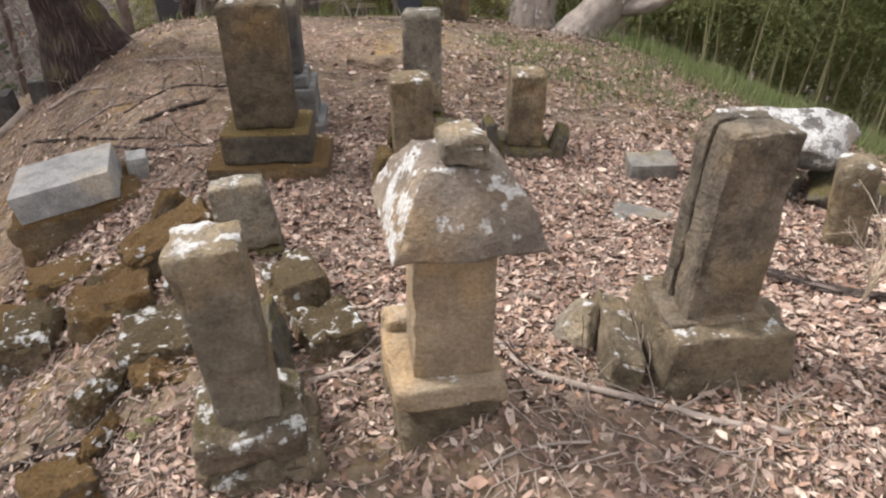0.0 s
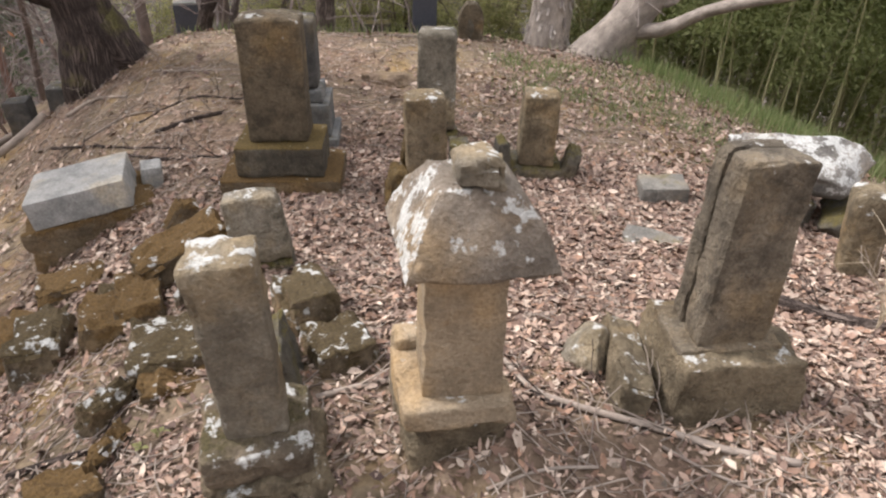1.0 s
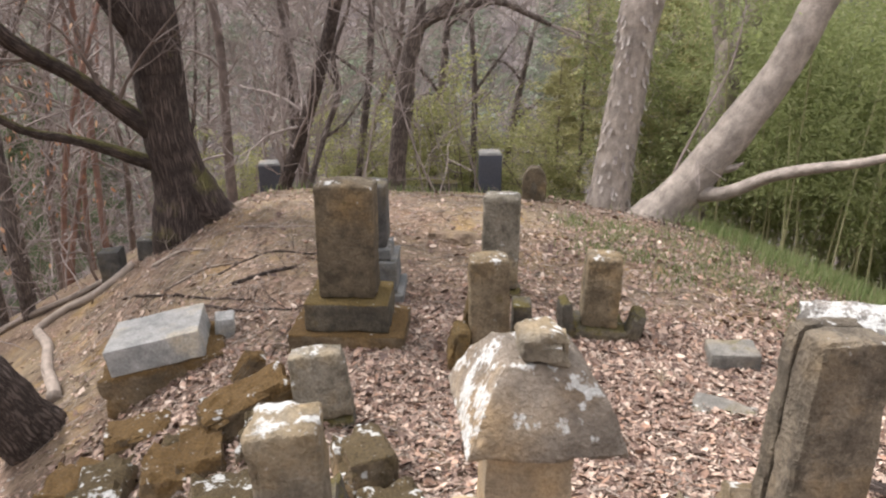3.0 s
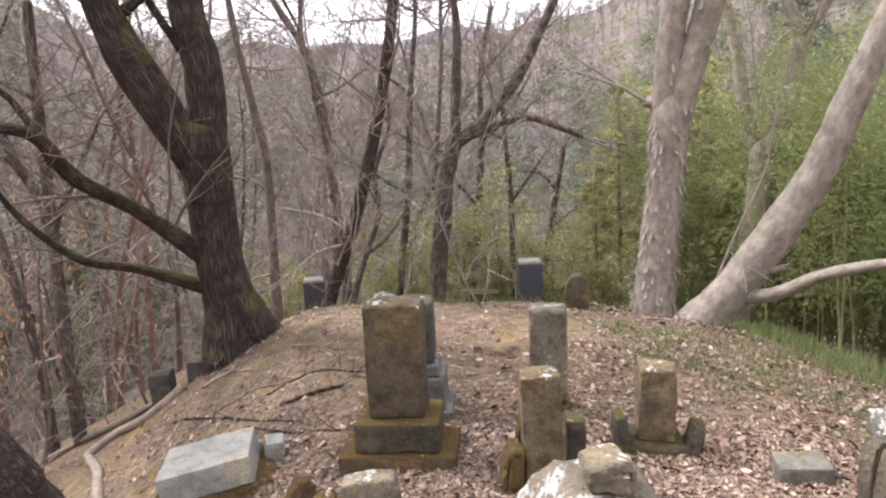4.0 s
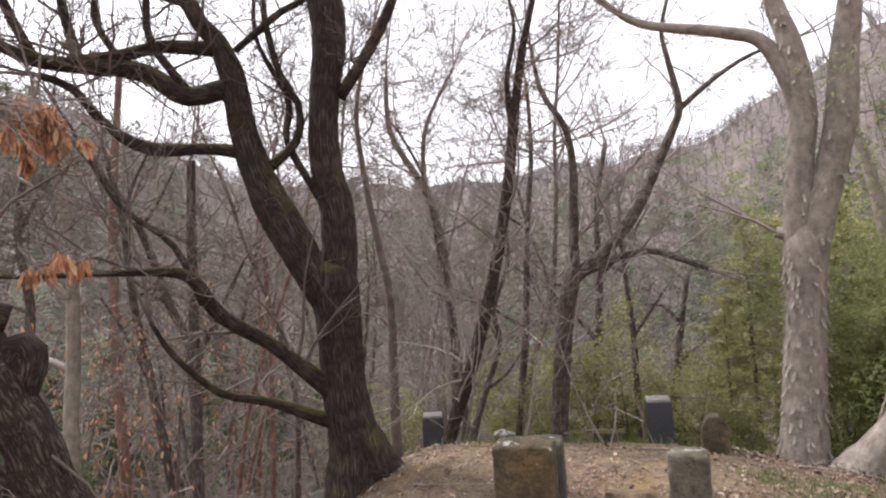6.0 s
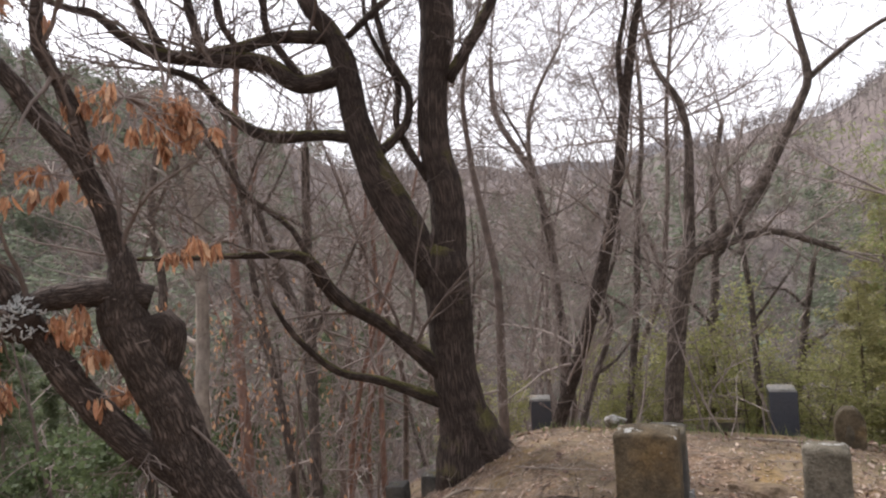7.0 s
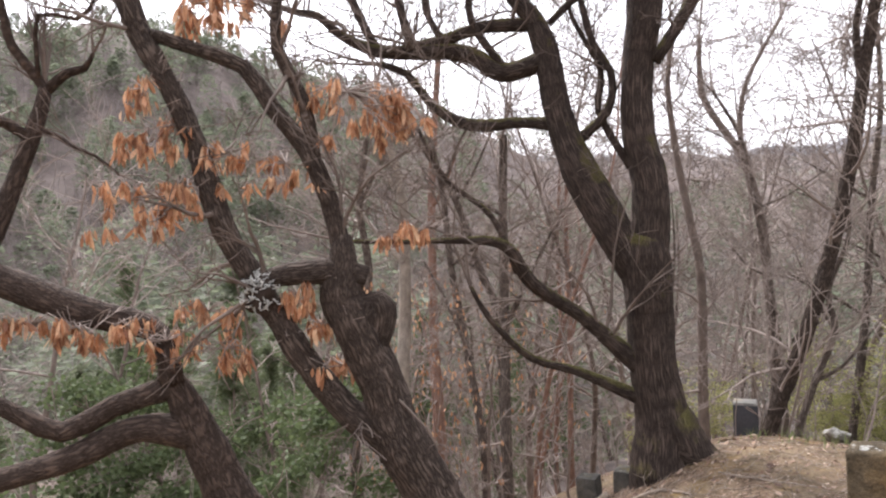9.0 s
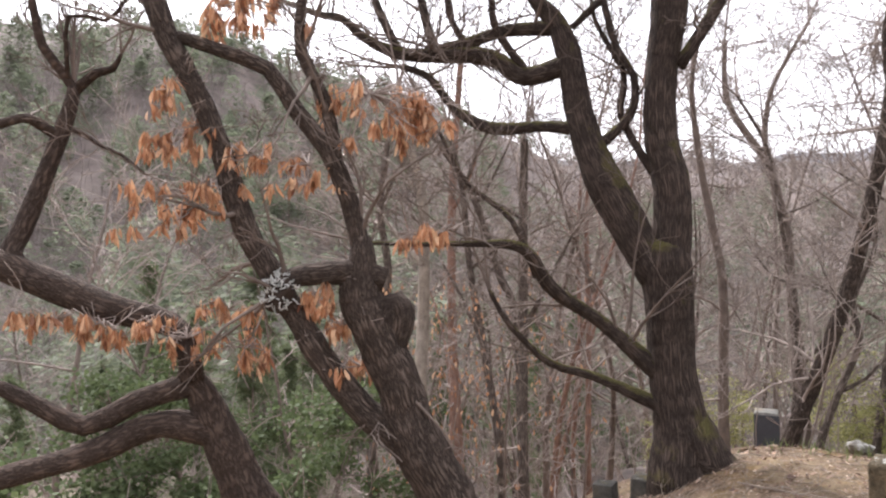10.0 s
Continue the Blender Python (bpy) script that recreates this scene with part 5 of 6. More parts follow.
def hanging_leaf(verts, faces, rnd, p, ln, wd, splay=0.3):
    """A long withered leaf hanging from p, folded along its rib, bowed and curled at the tip."""
    d = Vector((rnd.gauss(0, splay), rnd.gauss(0, splay), -1.0)).normalized()
    s = d.cross(Vector((rnd.uniform(-1, 1), rnd.uniform(-1, 1), 0.1))).normalized()
    n = d.cross(s)
    curl, fold = rnd.uniform(-0.6, 0.6), rnd.uniform(0.05, 0.55)
    o = len(verts)
    spine = ((0.0, 0.05), (0.22, 0.34), (0.5, 0.5), (0.78, 0.36), (1.0, 0.04))
    for u, w in spine:
        c = p + d * ln * (u - 0.12 * abs(curl) * u * u) + n * ln * curl * u * u * 0.45
        twist = s * math.cos(curl * u * 1.6) + n * math.sin(curl * u * 1.6)
        lift = n * wd * w * fold
        verts.extend((tuple(c + twist * wd * w + lift), tuple(c), tuple(c - twist * wd * w + lift)))
    for k in range(len(spine) - 1):
        a = o + 3 * k
        faces.extend(((a, a + 1, a + 4, a + 3), (a + 1, a + 2, a + 5, a + 4)))


def leaf_clusters(root, spots, seed):
    """Sprays of twigs whose ends each carry a bunch of hanging withered leaves."""
    rnd = random.Random(seed)
    base = root.matrix_world.translation
    across = Vector((0.68, 0.73, 0))
    for x, y, z, w, h in spots:
        c = Vector((x, y, z)) - base
        verts, faces = [], []
        t = Tubes()
        hub = c + Vector((0, 0, h * 0.9))
        for _ in range(int(6 + 470 * w * h)):
            p = c + across * rnd.uniform(-1, 1) * w + Vector((rnd.gauss(0, 0.07), rnd.gauss(0, 0.07), 0.07 + rnd.uniform(-0.8, 1.0) * h))
            mid = hub.lerp(p, 0.55) + Vector((rnd.gauss(0, 0.03), rnd.gauss(0, 0.03), 0.05))
            t.add([(*hub, 0.005), (*mid, 0.004), (*p, 0.003)], 4, cap=False)
            for _ in range(rnd.randint(6, 13)):
                q = p + Vector((rnd.gauss(0, 0.016), rnd.gauss(0, 0.016), rnd.uniform(-0.03, 0.01)))
                hanging_leaf(verts, faces, rnd, q, rnd.uniform(0.06, 0.13), rnd.uniform(0.016, 0.034), rnd.choice((0.14, 0.22, 0.45)))
        for _ in range(3):
            twig(t, rnd, hub, across * rnd.uniform(-1, 1) + Vector((rnd.uniform(-.3, .3), rnd.uniform(-.3, .3), rnd.uniform(-0.2, 0.5))), max(0.25, 1.6 * w), 0.006, 1, thin=0.003)
        stem = t.ob("leafy_twig", M_TWIG, root)
        tagged(mesh_object("withered_foliage", verts, faces, M_OAKLEAF, stem, "withered orange-brown hanging foliage"), kind="stuff")


bent = bpy.data.objects["bent_tree"]
low = bpy.data.objects["twisted_tree"]
bpy.context.view_layer.update()
leaf_clusters(bent, CLUSTERS, 31)
leaf_clusters(low, LOW_CLUSTERS, 32)


def lichen_tuft():
    """A knotted burl on the left stem, grown over with branching white lichen."""
    rnd = random.Random(41)
    centre = Vector((-3.975 + 2.97, 2.19 - 3.42, 1.38 + 1.2))
    knot = part("burl", boulder(0.23, 0.2, 0.27, 43, 0.35), M_OLD, bent, "knotted burl on a stem", at=Matrix.Translation(centre))
    t = Tubes()
    for _ in range(120):
        d = Vector((rnd.uniform(-1, 1), rnd.uniform(-1.2, 0.3), rnd.uniform(-0.7, 1.2))).normalized()
        twig(t, rnd, Vector((0, 0, 0.15)) + d * rnd.uniform(0.06, 0.11), d, rnd.uniform(0.03, 0.06), 0.007, 1, curl=0.9, thin=0.004, kids=(2, 4))
    tagged(t.ob("lichen_tuft", leaf_material("pale_lichen", [(0.5, 0.52, 0.5), (0.68, 0.69, 0.67), (0.35, 0.37, 0.35)]), knot, "tuft of white branching lichen"), kind="stuff")


lichen_tuft()



def bark_flakes(root, bends, n, seed):
    """Small curled flakes lifting from smooth pale bark."""
    rnd = random.Random(seed)
    base = root.matrix_world.translation
    bm = bmesh.new()
    pts = spline(bends, 0.05)
    for _ in range(n):
        p = rnd.choice(pts[3:])
        a = rnd.uniform(0, 6.28)
        out = Vector((math.cos(a), math.sin(a), 0))
        s = Vector((-out.y, out.x, 0))
        c = p.xyz - base + out * p[3] * 0.9
        w, h = rnd.uniform(0.008, 0.02), rnd.uniform(0.03, 0.085)
        rows = []
        for k, (u, lift) in enumerate(((0.0, 0.0), (0.4, 0.006), (0.75, 0.017), (1.0, 0.034))):
            m = c + out * (0.006 + lift) + Vector((0, 0, -h * u)) + s * rnd.uniform(-0.004, 0.004)
            ww = w * (1 - 0.45 * u)
            rows.append((bm.verts.new(m - s * ww), bm.verts.new(m + s * ww)))
        for a, b in zip(rows, rows[1:]):
            bm.faces.new((a[0], a[1], b[1], b[0]))
    tagged(part("flaking_bark", bm, M_FLAKE, root, "curled grey bark flakes"), kind="stuff")


M_FLAKE = leaf_material("bark_flake", [(0.24, 0.205, 0.175), (0.40, 0.36, 0.315), (0.17, 0.14, 0.12), (0.33, 0.29, 0.255)])
bark_flakes(bpy.data.objects["pale_tree"], PALE[0], 260, 61)
bark_flakes(bpy.data.objects["pale_tree"], PALE[2], 80, 62)
bark_flakes(bpy.data.objects["pale_tree"], PALE[1], 80, 63)

# ---- woods on the slopes ----


def sapling(name, seed, height, r, bark, label, lean=0.12, depth=2, kids=(3, 5)):
    rnd = random.Random(seed)
    pts, p, d = [], Vector((0, 0, -0.4)), Vector((rnd.gauss(0, lean), rnd.gauss(0, lean), 1)).normalized()
    n = 9
    for i in range(n + 1):
        u = i / n
        pts.append((p.x, p.y, p.z, max(0.008, r * (1 - 0.82 * u))))
        p = p + d * (height / n)
        d = (d + Vector((rnd.gauss(0, 0.10), rnd.gauss(0, 0.10), 0.06))).normalized()
    root = thing(name, pose(0, 0, 0), label, "tree", "bare woods")
    t = Tubes()
    t.add(spline(pts, 0.3), 7, 0.06, seed)
    t.ob("trunk", bark, root)
    f = Tubes()
    for _ in range(int(height * 2.3)):
        u = rnd.uniform(0.22, 1.0)
        i = min(n - 1, int(u * n))
        q = Vector(pts[i][:3]).lerp(Vector(pts[i + 1][:3]), u * n - i)
        a = rnd.uniform(0, 6.28)
        twig(f, rnd, q, (math.cos(a), math.sin(a), rnd.uniform(0.1, 1.1)), height * rnd.uniform(0.13, 0.28), max(0.009, pts[i][3] * 0.5), depth, curl=0.5, thin=0.0055, kids=kids)
    tagged(f.ob("crown", M_TWIG, root), kind="stuff")
    return root


M_RED = bark_material("reddish_pine_bark", (0.15, 0.093, 0.074), (0.33, 0.215, 0.175), ridges=False, along=5.0, round_it=14.0, depth=0.01)


SLOPE = [
    (M_MID, [(-5.32, 6.24, -0.76, 0.064), (-5.48, 6.53, 0.68, 0.064), (-5.48, 6.61, 2.06, 0.057), (-5.38, 6.57, 3.04, 0.050)]),
    (M_PALE, [(-5.61, 4.88, 0.12, 0.069), (-5.67, 5.01, 0.86, 0.069), (-5.68, 5.07, 1.55, 0.062), (-5.66, 5.07, 2.24, 0.056), (-5.69, 4.93, 2.92, 0.044), (-5.68, 4.79, 3.46, 0.031)]),
    (M_RED, [(-8.23, 8.19, -1.63, 0.080), (-8.53, 8.45, 0.23, 0.080), (-8.54, 8.56, 2.39, 0.070), (-8.38, 8.54, 3.60, 0.060), (-8.08, 8.44, 4.92, 0.050)]),
    (M_MID, [(-6.46, 7.64, 0.50, 0.058), (-6.68, 7.56, 1.32, 0.058), (-6.90, 7.35, 2.36, 0.050), (-7.14, 7.03, 3.07, 0.042), (-7.36, 6.70, 3.59, 0.033)]),
    (M_MID, [(-5.85, 6.44, -0.86, 0.052), (-6.16, 6.56, 0.42, 0.052), (-6.33, 6.54, 1.45, 0.045), (-6.36, 6.48, 2.45, 0.037), (-6.40, 6.30, 3.28, 0.030)]),
    (M_RED, [(-7.05, 10.31, -2.08, 0.054), (-7.23, 10.77, 0.18, 0.054), (-7.26, 10.86, 2.08, 0.043), (-7.06, 10.84, 3.66, 0.032)]),
    (M_RED, [(-7.81, 10.96, -2.34, 0.047), (-7.90, 11.47, -0.26, 0.047), (-7.96, 11.61, 1.77, 0.035), (-7.75, 11.62, 3.48, 0.035)]),
    (M_MID, [(-2.56, 10.30, -1.11, 0.055), (-2.41, 10.64, 0.45, 0.055), (-2.30, 10.74, 2.04, 0.046), (-2.14, 10.68, 3.24, 0.037), (-2.10, 10.47, 4.35, 0.027)]),
    (M_MID, [(-1.50, 11.47, -1.34, 0.070), (-1.41, 11.76, 0.05, 0.070), (-1.33, 11.88, 1.16, 0.060), (-1.30, 11.89, 2.31, 0.050), (-1.07, 11.81, 3.42, 0.040)]),
    (M_MID, [(-0.76, 10.61, -0.87, 0.046), (-0.77, 10.83, 0.26, 0.046), (-0.84, 10.92, 1.25, 0.037), (-0.89, 10.92, 2.07, 0.027)]),
    (M_MID, [(-2.57, 7.89, -0.52, 0.043), (-2.42, 8.07, 0.03, 0.038), (-2.24, 8.22, 0.58, 0.034), (-2.30, 8.25, 1.00, 0.030), (-2.09, 8.34, 1.62, 0.022), (-2.11, 8.32, 2.26, 0.017)]),
    (M_MID, [(-0.25, 11.62, -1.02, 0.060), (-0.15, 11.76, -0.33, 0.060), (-0.05, 11.86, 0.31, 0.050), (0.10, 11.93, 1.09, 0.040)]),
    (M_MID, [(-1.99, 10.39, -1.19, 0.055), (-1.77, 10.70, 0.04, 0.055), (-1.75, 10.82, 1.08, 0.046), (-1.48, 10.87, 1.94, 0.037)]),
    (M_MID, [(-3.10, 8.61, -0.82, 0.038), (-3.07, 8.84, 0.04, 0.038), (-3.12, 8.97, 1.12, 0.033), (-3.24, 8.95, 1.99, 0.028), (-3.32, 8.87, 2.79, 0.024), (-3.60, 8.65, 3.51, 0.019)]),
    (M_MID, [(-7.77, 5.95, -0.82, 0.075), (-7.86, 6.23, 0.38, 0.067), (-7.83, 6.41, 1.38, 0.058), (-7.87, 6.34, 2.35, 0.050), (-7.70, 6.39, 3.30, 0.042)]),
]


def slope_trees():
    """Bare trees that stand out against the far hillside, rooted on the slope below the crest."""
    for i, (bark, bends) in enumerate(SLOPE):
        x, y, z, r = bends[0]
        foot = ground_z(x, y) - 0.2
        if z > foot + 0.15:
            bends = [(x, y, foot, r * 1.25)] + bends
        kind = "reddish pine trunk" if bark is M_RED else ("pale grey tree" if bark is M_PALE else "grey-brown tree")
        limbs = [bends]
        rnd = random.Random(600 + i)
        for k in range(2, len(bends) - 1):
            if bark is M_RED and k < 3:
                continue
            a = Vector(bends[k][:3])
            side = Vector((rnd.choice((-1, 1)) * rnd.uniform(0.5, 1.0), rnd.uniform(-0.3, 0.3), rnd.uniform(0.3, 1.0)))
            n = rnd.uniform(0.5, 1.1)
            rr = bends[k][3] * 0.6
            b = a + side * n * 0.5 + Vector((0, 0, rnd.uniform(-0.1, 0.15)))
            limbs.append([(*a, rr), (*b, rr * 0.75), (*(b + side * n * 0.6 + Vector((0, 0, rnd.uniform(-0.2, 0.3)))), rr * 0.45)])
        tree("slope_tree", "slender bare " + kind + " on the slope below the crest", limbs, bark, M_TWIG, 620 + i, 0.5, 0.8, 2, from_limb=0, thin=0.005, kids=(2, 4), girth=1.0)


slope_trees()


def plant_woods():
    rnd = random.Random(77)
    kinds = [sapling("bare_tree", 400 + i, h, r, M_MID if i % 2 else M_THIN, "slender bare grey-brown tree on the wooded slope", lean) for i, (h, r, lean) in enumerate(((7.5, 0.07, 0.1), (9.0, 0.09, 0.14), (6.0, 0.05, 0.2), (8.0, 0.06, 0.06), (5.0, 0.04, 0.25), (10.0, 0.11, 0.1)))]
    spots = []
    tries = 0
    while len(spots) < 48 and tries < 20000:
        tries += 1
        az = rnd.uniform(-38, 98)
        r = 10.5 + 26 * rnd.random() ** 1.2
        if az < 18 and r < 12:
            continue
        x, y = -math.sin(radians(az)) * r, math.cos(radians(az)) * r
        if math.hypot(x + 3.4, y - 6.1) < 1.6 or (az > 50 and r < 8):
            continue
        if all(math.hypot(x - a, y - b) > 0.6 + 0.03 * r for a, b in spots):
            spots.append((x, y))
    for i, (x, y) in enumerate(spots):
        k = kinds[i % len(kinds)]
        zg, r = ground_z(x, y), math.hypot(x, y)
        tall = (7.5, 9.0, 6.0, 8.0, 5.0, 10.0)[i % len(kinds)]
        top = 1.0 + r * rnd.uniform(0.0, 0.14) + (2.2 if i % 7 == 0 else 0)
        m = pose(x, y, zg, 0, 0, rnd.uniform(0, 360)) @ Matrix.Scale(min(1.25, max(0.45, (top - zg) / tall)), 4)
        if i < len(kinds):
            k.matrix_world = m
        else:
            ob = copy_thing(k, m)
            ob.matrix_basis = m
    tall = [sapling("tall_bare_tree", 450 + i, 11.0, 0.085, M_THIN, "tall bare tree with a fine rounded crown of twigs", 0.08, 3, (2, 4)) for i in range(2)]
    for i, (az, r) in enumerate(((14, 13.5), (20, 15.0), (26, 12.5), (29, 17.0), (33, 14.0), (38, 13.0), (42, 16.0), (8, 16.0), (47, 12.5), (55, 15.0), (23, 19.0))):
        x, y = -math.sin(radians(az)) * r, math.cos(radians(az)) * r
        m = pose(x, y, ground_z(x, y), 0, 0, i * 77) @ Matrix.Scale(rnd.uniform(0.75, 1.0), 4)
        if i < 2:
            tall[i].matrix_world = m
        else:
            copy_thing(tall[i % 2], m).matrix_basis = m
    held = sapling("leafy_sapling", 470, 4.2, 0.035, M_THIN, "young tree still holding withered brown leaves", 0.2, 2)
    verts, faces = [], []
    for _ in range(190):
        a, r = rnd.uniform(0, 6.28), abs(rnd.gauss(0, 0.75))
        hanging_leaf(verts, faces, rnd, Vector((math.cos(a) * r, math.sin(a) * r, rnd.uniform(1.2, 4.2))), rnd.uniform(0.07, 0.12), rnd.uniform(0.02, 0.04))
    tagged(mesh_object("withered_foliage", verts, faces, M_OAKLEAF, held, "withered brown hanging foliage"), kind="stuff")
    for i, (az, r, s) in enumerate(((44, 8.0, 0.8), (50, 9.5, 1.0), (39, 10.5, 1.0), (47, 12.0, 1.1))):
        x, y = -math.sin(radians(az)) * r, math.cos(radians(az)) * r
        m = pose(x, y, ground_z(x, y), 0, 0, i * 91) @ Matrix.Scale(s, 4)
        if i == 0:
            held.matrix_world = m
        else:
            copy_thing(held, m).matrix_basis = m
    red = sapling("red_pine", 431, 9.0, 0.055, M_RED, "tall slim pine with reddish trunk on the slope", 0.05, 1)
    places = [(-7.4, 9.6), (-8.1, 10.6), (-10.6, 10.2)]
    for i, (x, y) in enumerate(places):
        m = pose(x, y, ground_z(x, y), 0, 0, i * 67)
        if i:
            copy_thing(red, m)
        else:
            red.matrix_world = m


plant_woods()


def undergrowth():
    """Tangled thin stems and brush on the near slopes."""
    rnd = random.Random(91)
    t = Tubes()
    for _ in range(360):
        az, r = rnd.uniform(2, 98), rnd.uniform(7.5, 24)
        x, y = -math.sin(radians(az)) * r, math.cos(radians(az)) * r
        if math.hypot(x + 3.4, y - 6.1) < 1.3:
            continue
        twig(t, rnd, (x, y, ground_z(x, y) - 0.1), (rnd.gauss(0, 0.25), rnd.gauss(0, 0.25), 1), rnd.uniform(1.0, 2.8), rnd.uniform(0.008, 0.02), 2, curl=0.45, thin=0.005, kids=(2, 4))
    tagged(t.ob("undergrowth", M_TWIG), "tangle of thin bare stems and brush on the slope", "undergrowth", kind="stuff")


undergrowth()


def far_woods():
    """Bare woods over the hillsides beyond the valley: a thin trunk and a spray of branches each."""
    rnd = random.Random(55)
    verts, faces = [], []

    def sliver(a, b, w):
        o = len(verts)
        d = (b - a).normalized()
        s = d.cross(Vector((rnd.uniform(-1, 1), rnd.uniform(-1, 1), 0.2))).normalized() * w
        verts.extend((tuple(a - s), tuple(a + s), tuple(b)))
        faces.append((o, o + 1, o + 2))

    for _ in range(8600):
        az = rnd.uniform(-48, 108)
        r = 30 + 205 * rnd.random() ** 1.1
        x, y = -math.sin(radians(az)) * r, math.cos(radians(az)) * r
        z = ground_z(x, y)
        h = rnd.uniform(5.5, 9.5) * (1 - 0.45 * smooth(110, 200, r))
        k = 0.55 + r / 160
        top = Vector((x + rnd.gauss(0, 0.6), y + rnd.gauss(0, 0.6), z + h))
        root = Vector((x, y, z - 0.3))
        sliver(root, top, 0.06 * k)
        for _ in range(17):
            u = rnd.uniform(0.3, 1.0)
            p = root.lerp(top, u)
            e = p + Vector((rnd.gauss(0, 1.1), rnd.gauss(0, 1.1), rnd.uniform(0.2, 2.0)))
            sliver(p, e, 0.035 * k)
            if r < 110:
                for _ in range(2):
                    q = p.lerp(e, rnd.uniform(0.3, 0.9))
                    sliver(q, q + Vector((rnd.gauss(0, 0.6), rnd.gauss(0, 0.6), rnd.uniform(0, 0.9))), 0.02 * k)
    m = leaf_material("far_bare_branches", [(0.158, 0.132, 0.123), (0.22, 0.187, 0.18), (0.275, 0.24, 0.23), (0.19, 0.156, 0.147), (0.16, 0.162, 0.118)])
    tagged(mesh_object("far_woods", verts, faces, m, flat=True), "grey-brown leafless woods over the far hillsides", "woods", kind="stuff")


def far_conifers():
    rnd = random.Random(57)
    verts, faces = [], []
    for _ in range(860):
        if rnd.random() < 0.6:
            az, r = rnd.gauss(62, 13), rnd.uniform(26, 190)
        else:
            az, r = rnd.uniform(-40, 40), rnd.uniform(50, 140)
        x, y = -math.sin(radians(az)) * r, math.cos(radians(az)) * r
        z, h = ground_z(x, y), rnd.uniform(6, 11.5)
        w = h * rnd.uniform(0.2, 0.32)
        for _ in range(330):
            u = rnd.random() ** 0.7
            a = rnd.uniform(0, 6.28)
            rr = w * math.sqrt(max(0.0, 1 - u * u)) * rnd.uniform(0.3, 1.1) + 0.15
            p = Vector((x + math.cos(a) * rr, y + math.sin(a) * rr, z + 0.12 * h + u * h * 0.9))
            o = len(verts)
            s = 0.16 + r / 900
            for _ in range(3):
                verts.append(tuple(p + Vector((rnd.gauss(0, s), rnd.gauss(0, s), rnd.gauss(0, s * 0.5)))))
            faces.append((o, o + 1, o + 2))
    # greens lightened and greyed to stand in for haze over the distance
    tagged(mesh_object("far_conifers", verts, faces, leaf_material("haze_paled_conifer_sprays", [(0.15, 0.175, 0.125), (0.21, 0.235, 0.155), (0.18, 0.20, 0.145)], 0.5), flat=True), "green conifers scattered over the far hillsides, haze mixed into their colour", "woods", kind="stuff")


far_woods()
far_conifers()


def far_ridge():
    verts, faces = [], []
    n = 120
    for i in range(n + 1):
        az = -15 + 75 * i / n
        r = 900.0
        x, y = -math.sin(radians(az)) * r, math.cos(radians(az)) * r
        h = r * math.tan(radians(6.0 + 0.5 * math.sin(az * 0.24) + 0.35 * math.sin(az * 0.7 + 2) + 0.12 * noise.noise((az * 1.4, 0, 0)) + 0.1 * noise.noise((az * 6, 0, 0))))
        verts += [(x, y, -60.0), (x, y, h), (x * 1.2, y * 1.2, -60.0)]
    for i in range(n):
        o = i * 3
        faces += [(o, o + 3, o + 4, o + 1), (o + 1, o + 4, o + 5, o + 2)]
    # aerial haze painted into the ridge: pale blue-grey instead of woodland brown
    m, nt, bsdf = nodes_of("haze_tinted_woods")
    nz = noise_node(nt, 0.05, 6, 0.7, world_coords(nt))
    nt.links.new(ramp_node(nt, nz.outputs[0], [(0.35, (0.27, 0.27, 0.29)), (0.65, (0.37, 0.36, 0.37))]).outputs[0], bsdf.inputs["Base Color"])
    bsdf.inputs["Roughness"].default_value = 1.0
    tagged(mesh_object("backdrop_ridge", verts, faces, m), "wooded ridge closing the valley, haze painted into its blue-grey", "hill", kind="structure")


far_ridge()

# ---- evergreen growth ----


def spray(verts, faces, rnd, p, d, ln, wd):
    """One narrow leaf as a folded blade."""
    s = d.cross(Vector((rnd.uniform(-1, 1), rnd.uniform(-1, 1), rnd.uniform(-0.3, 1)))).normalized() * wd
    o = len(verts)
    m = p + d * ln * 0.45
    verts.extend((tuple(p), tuple(m + s), tuple(p + d * ln), tuple(m - s)))
    faces.append((o, o + 1, o + 2, o + 3))


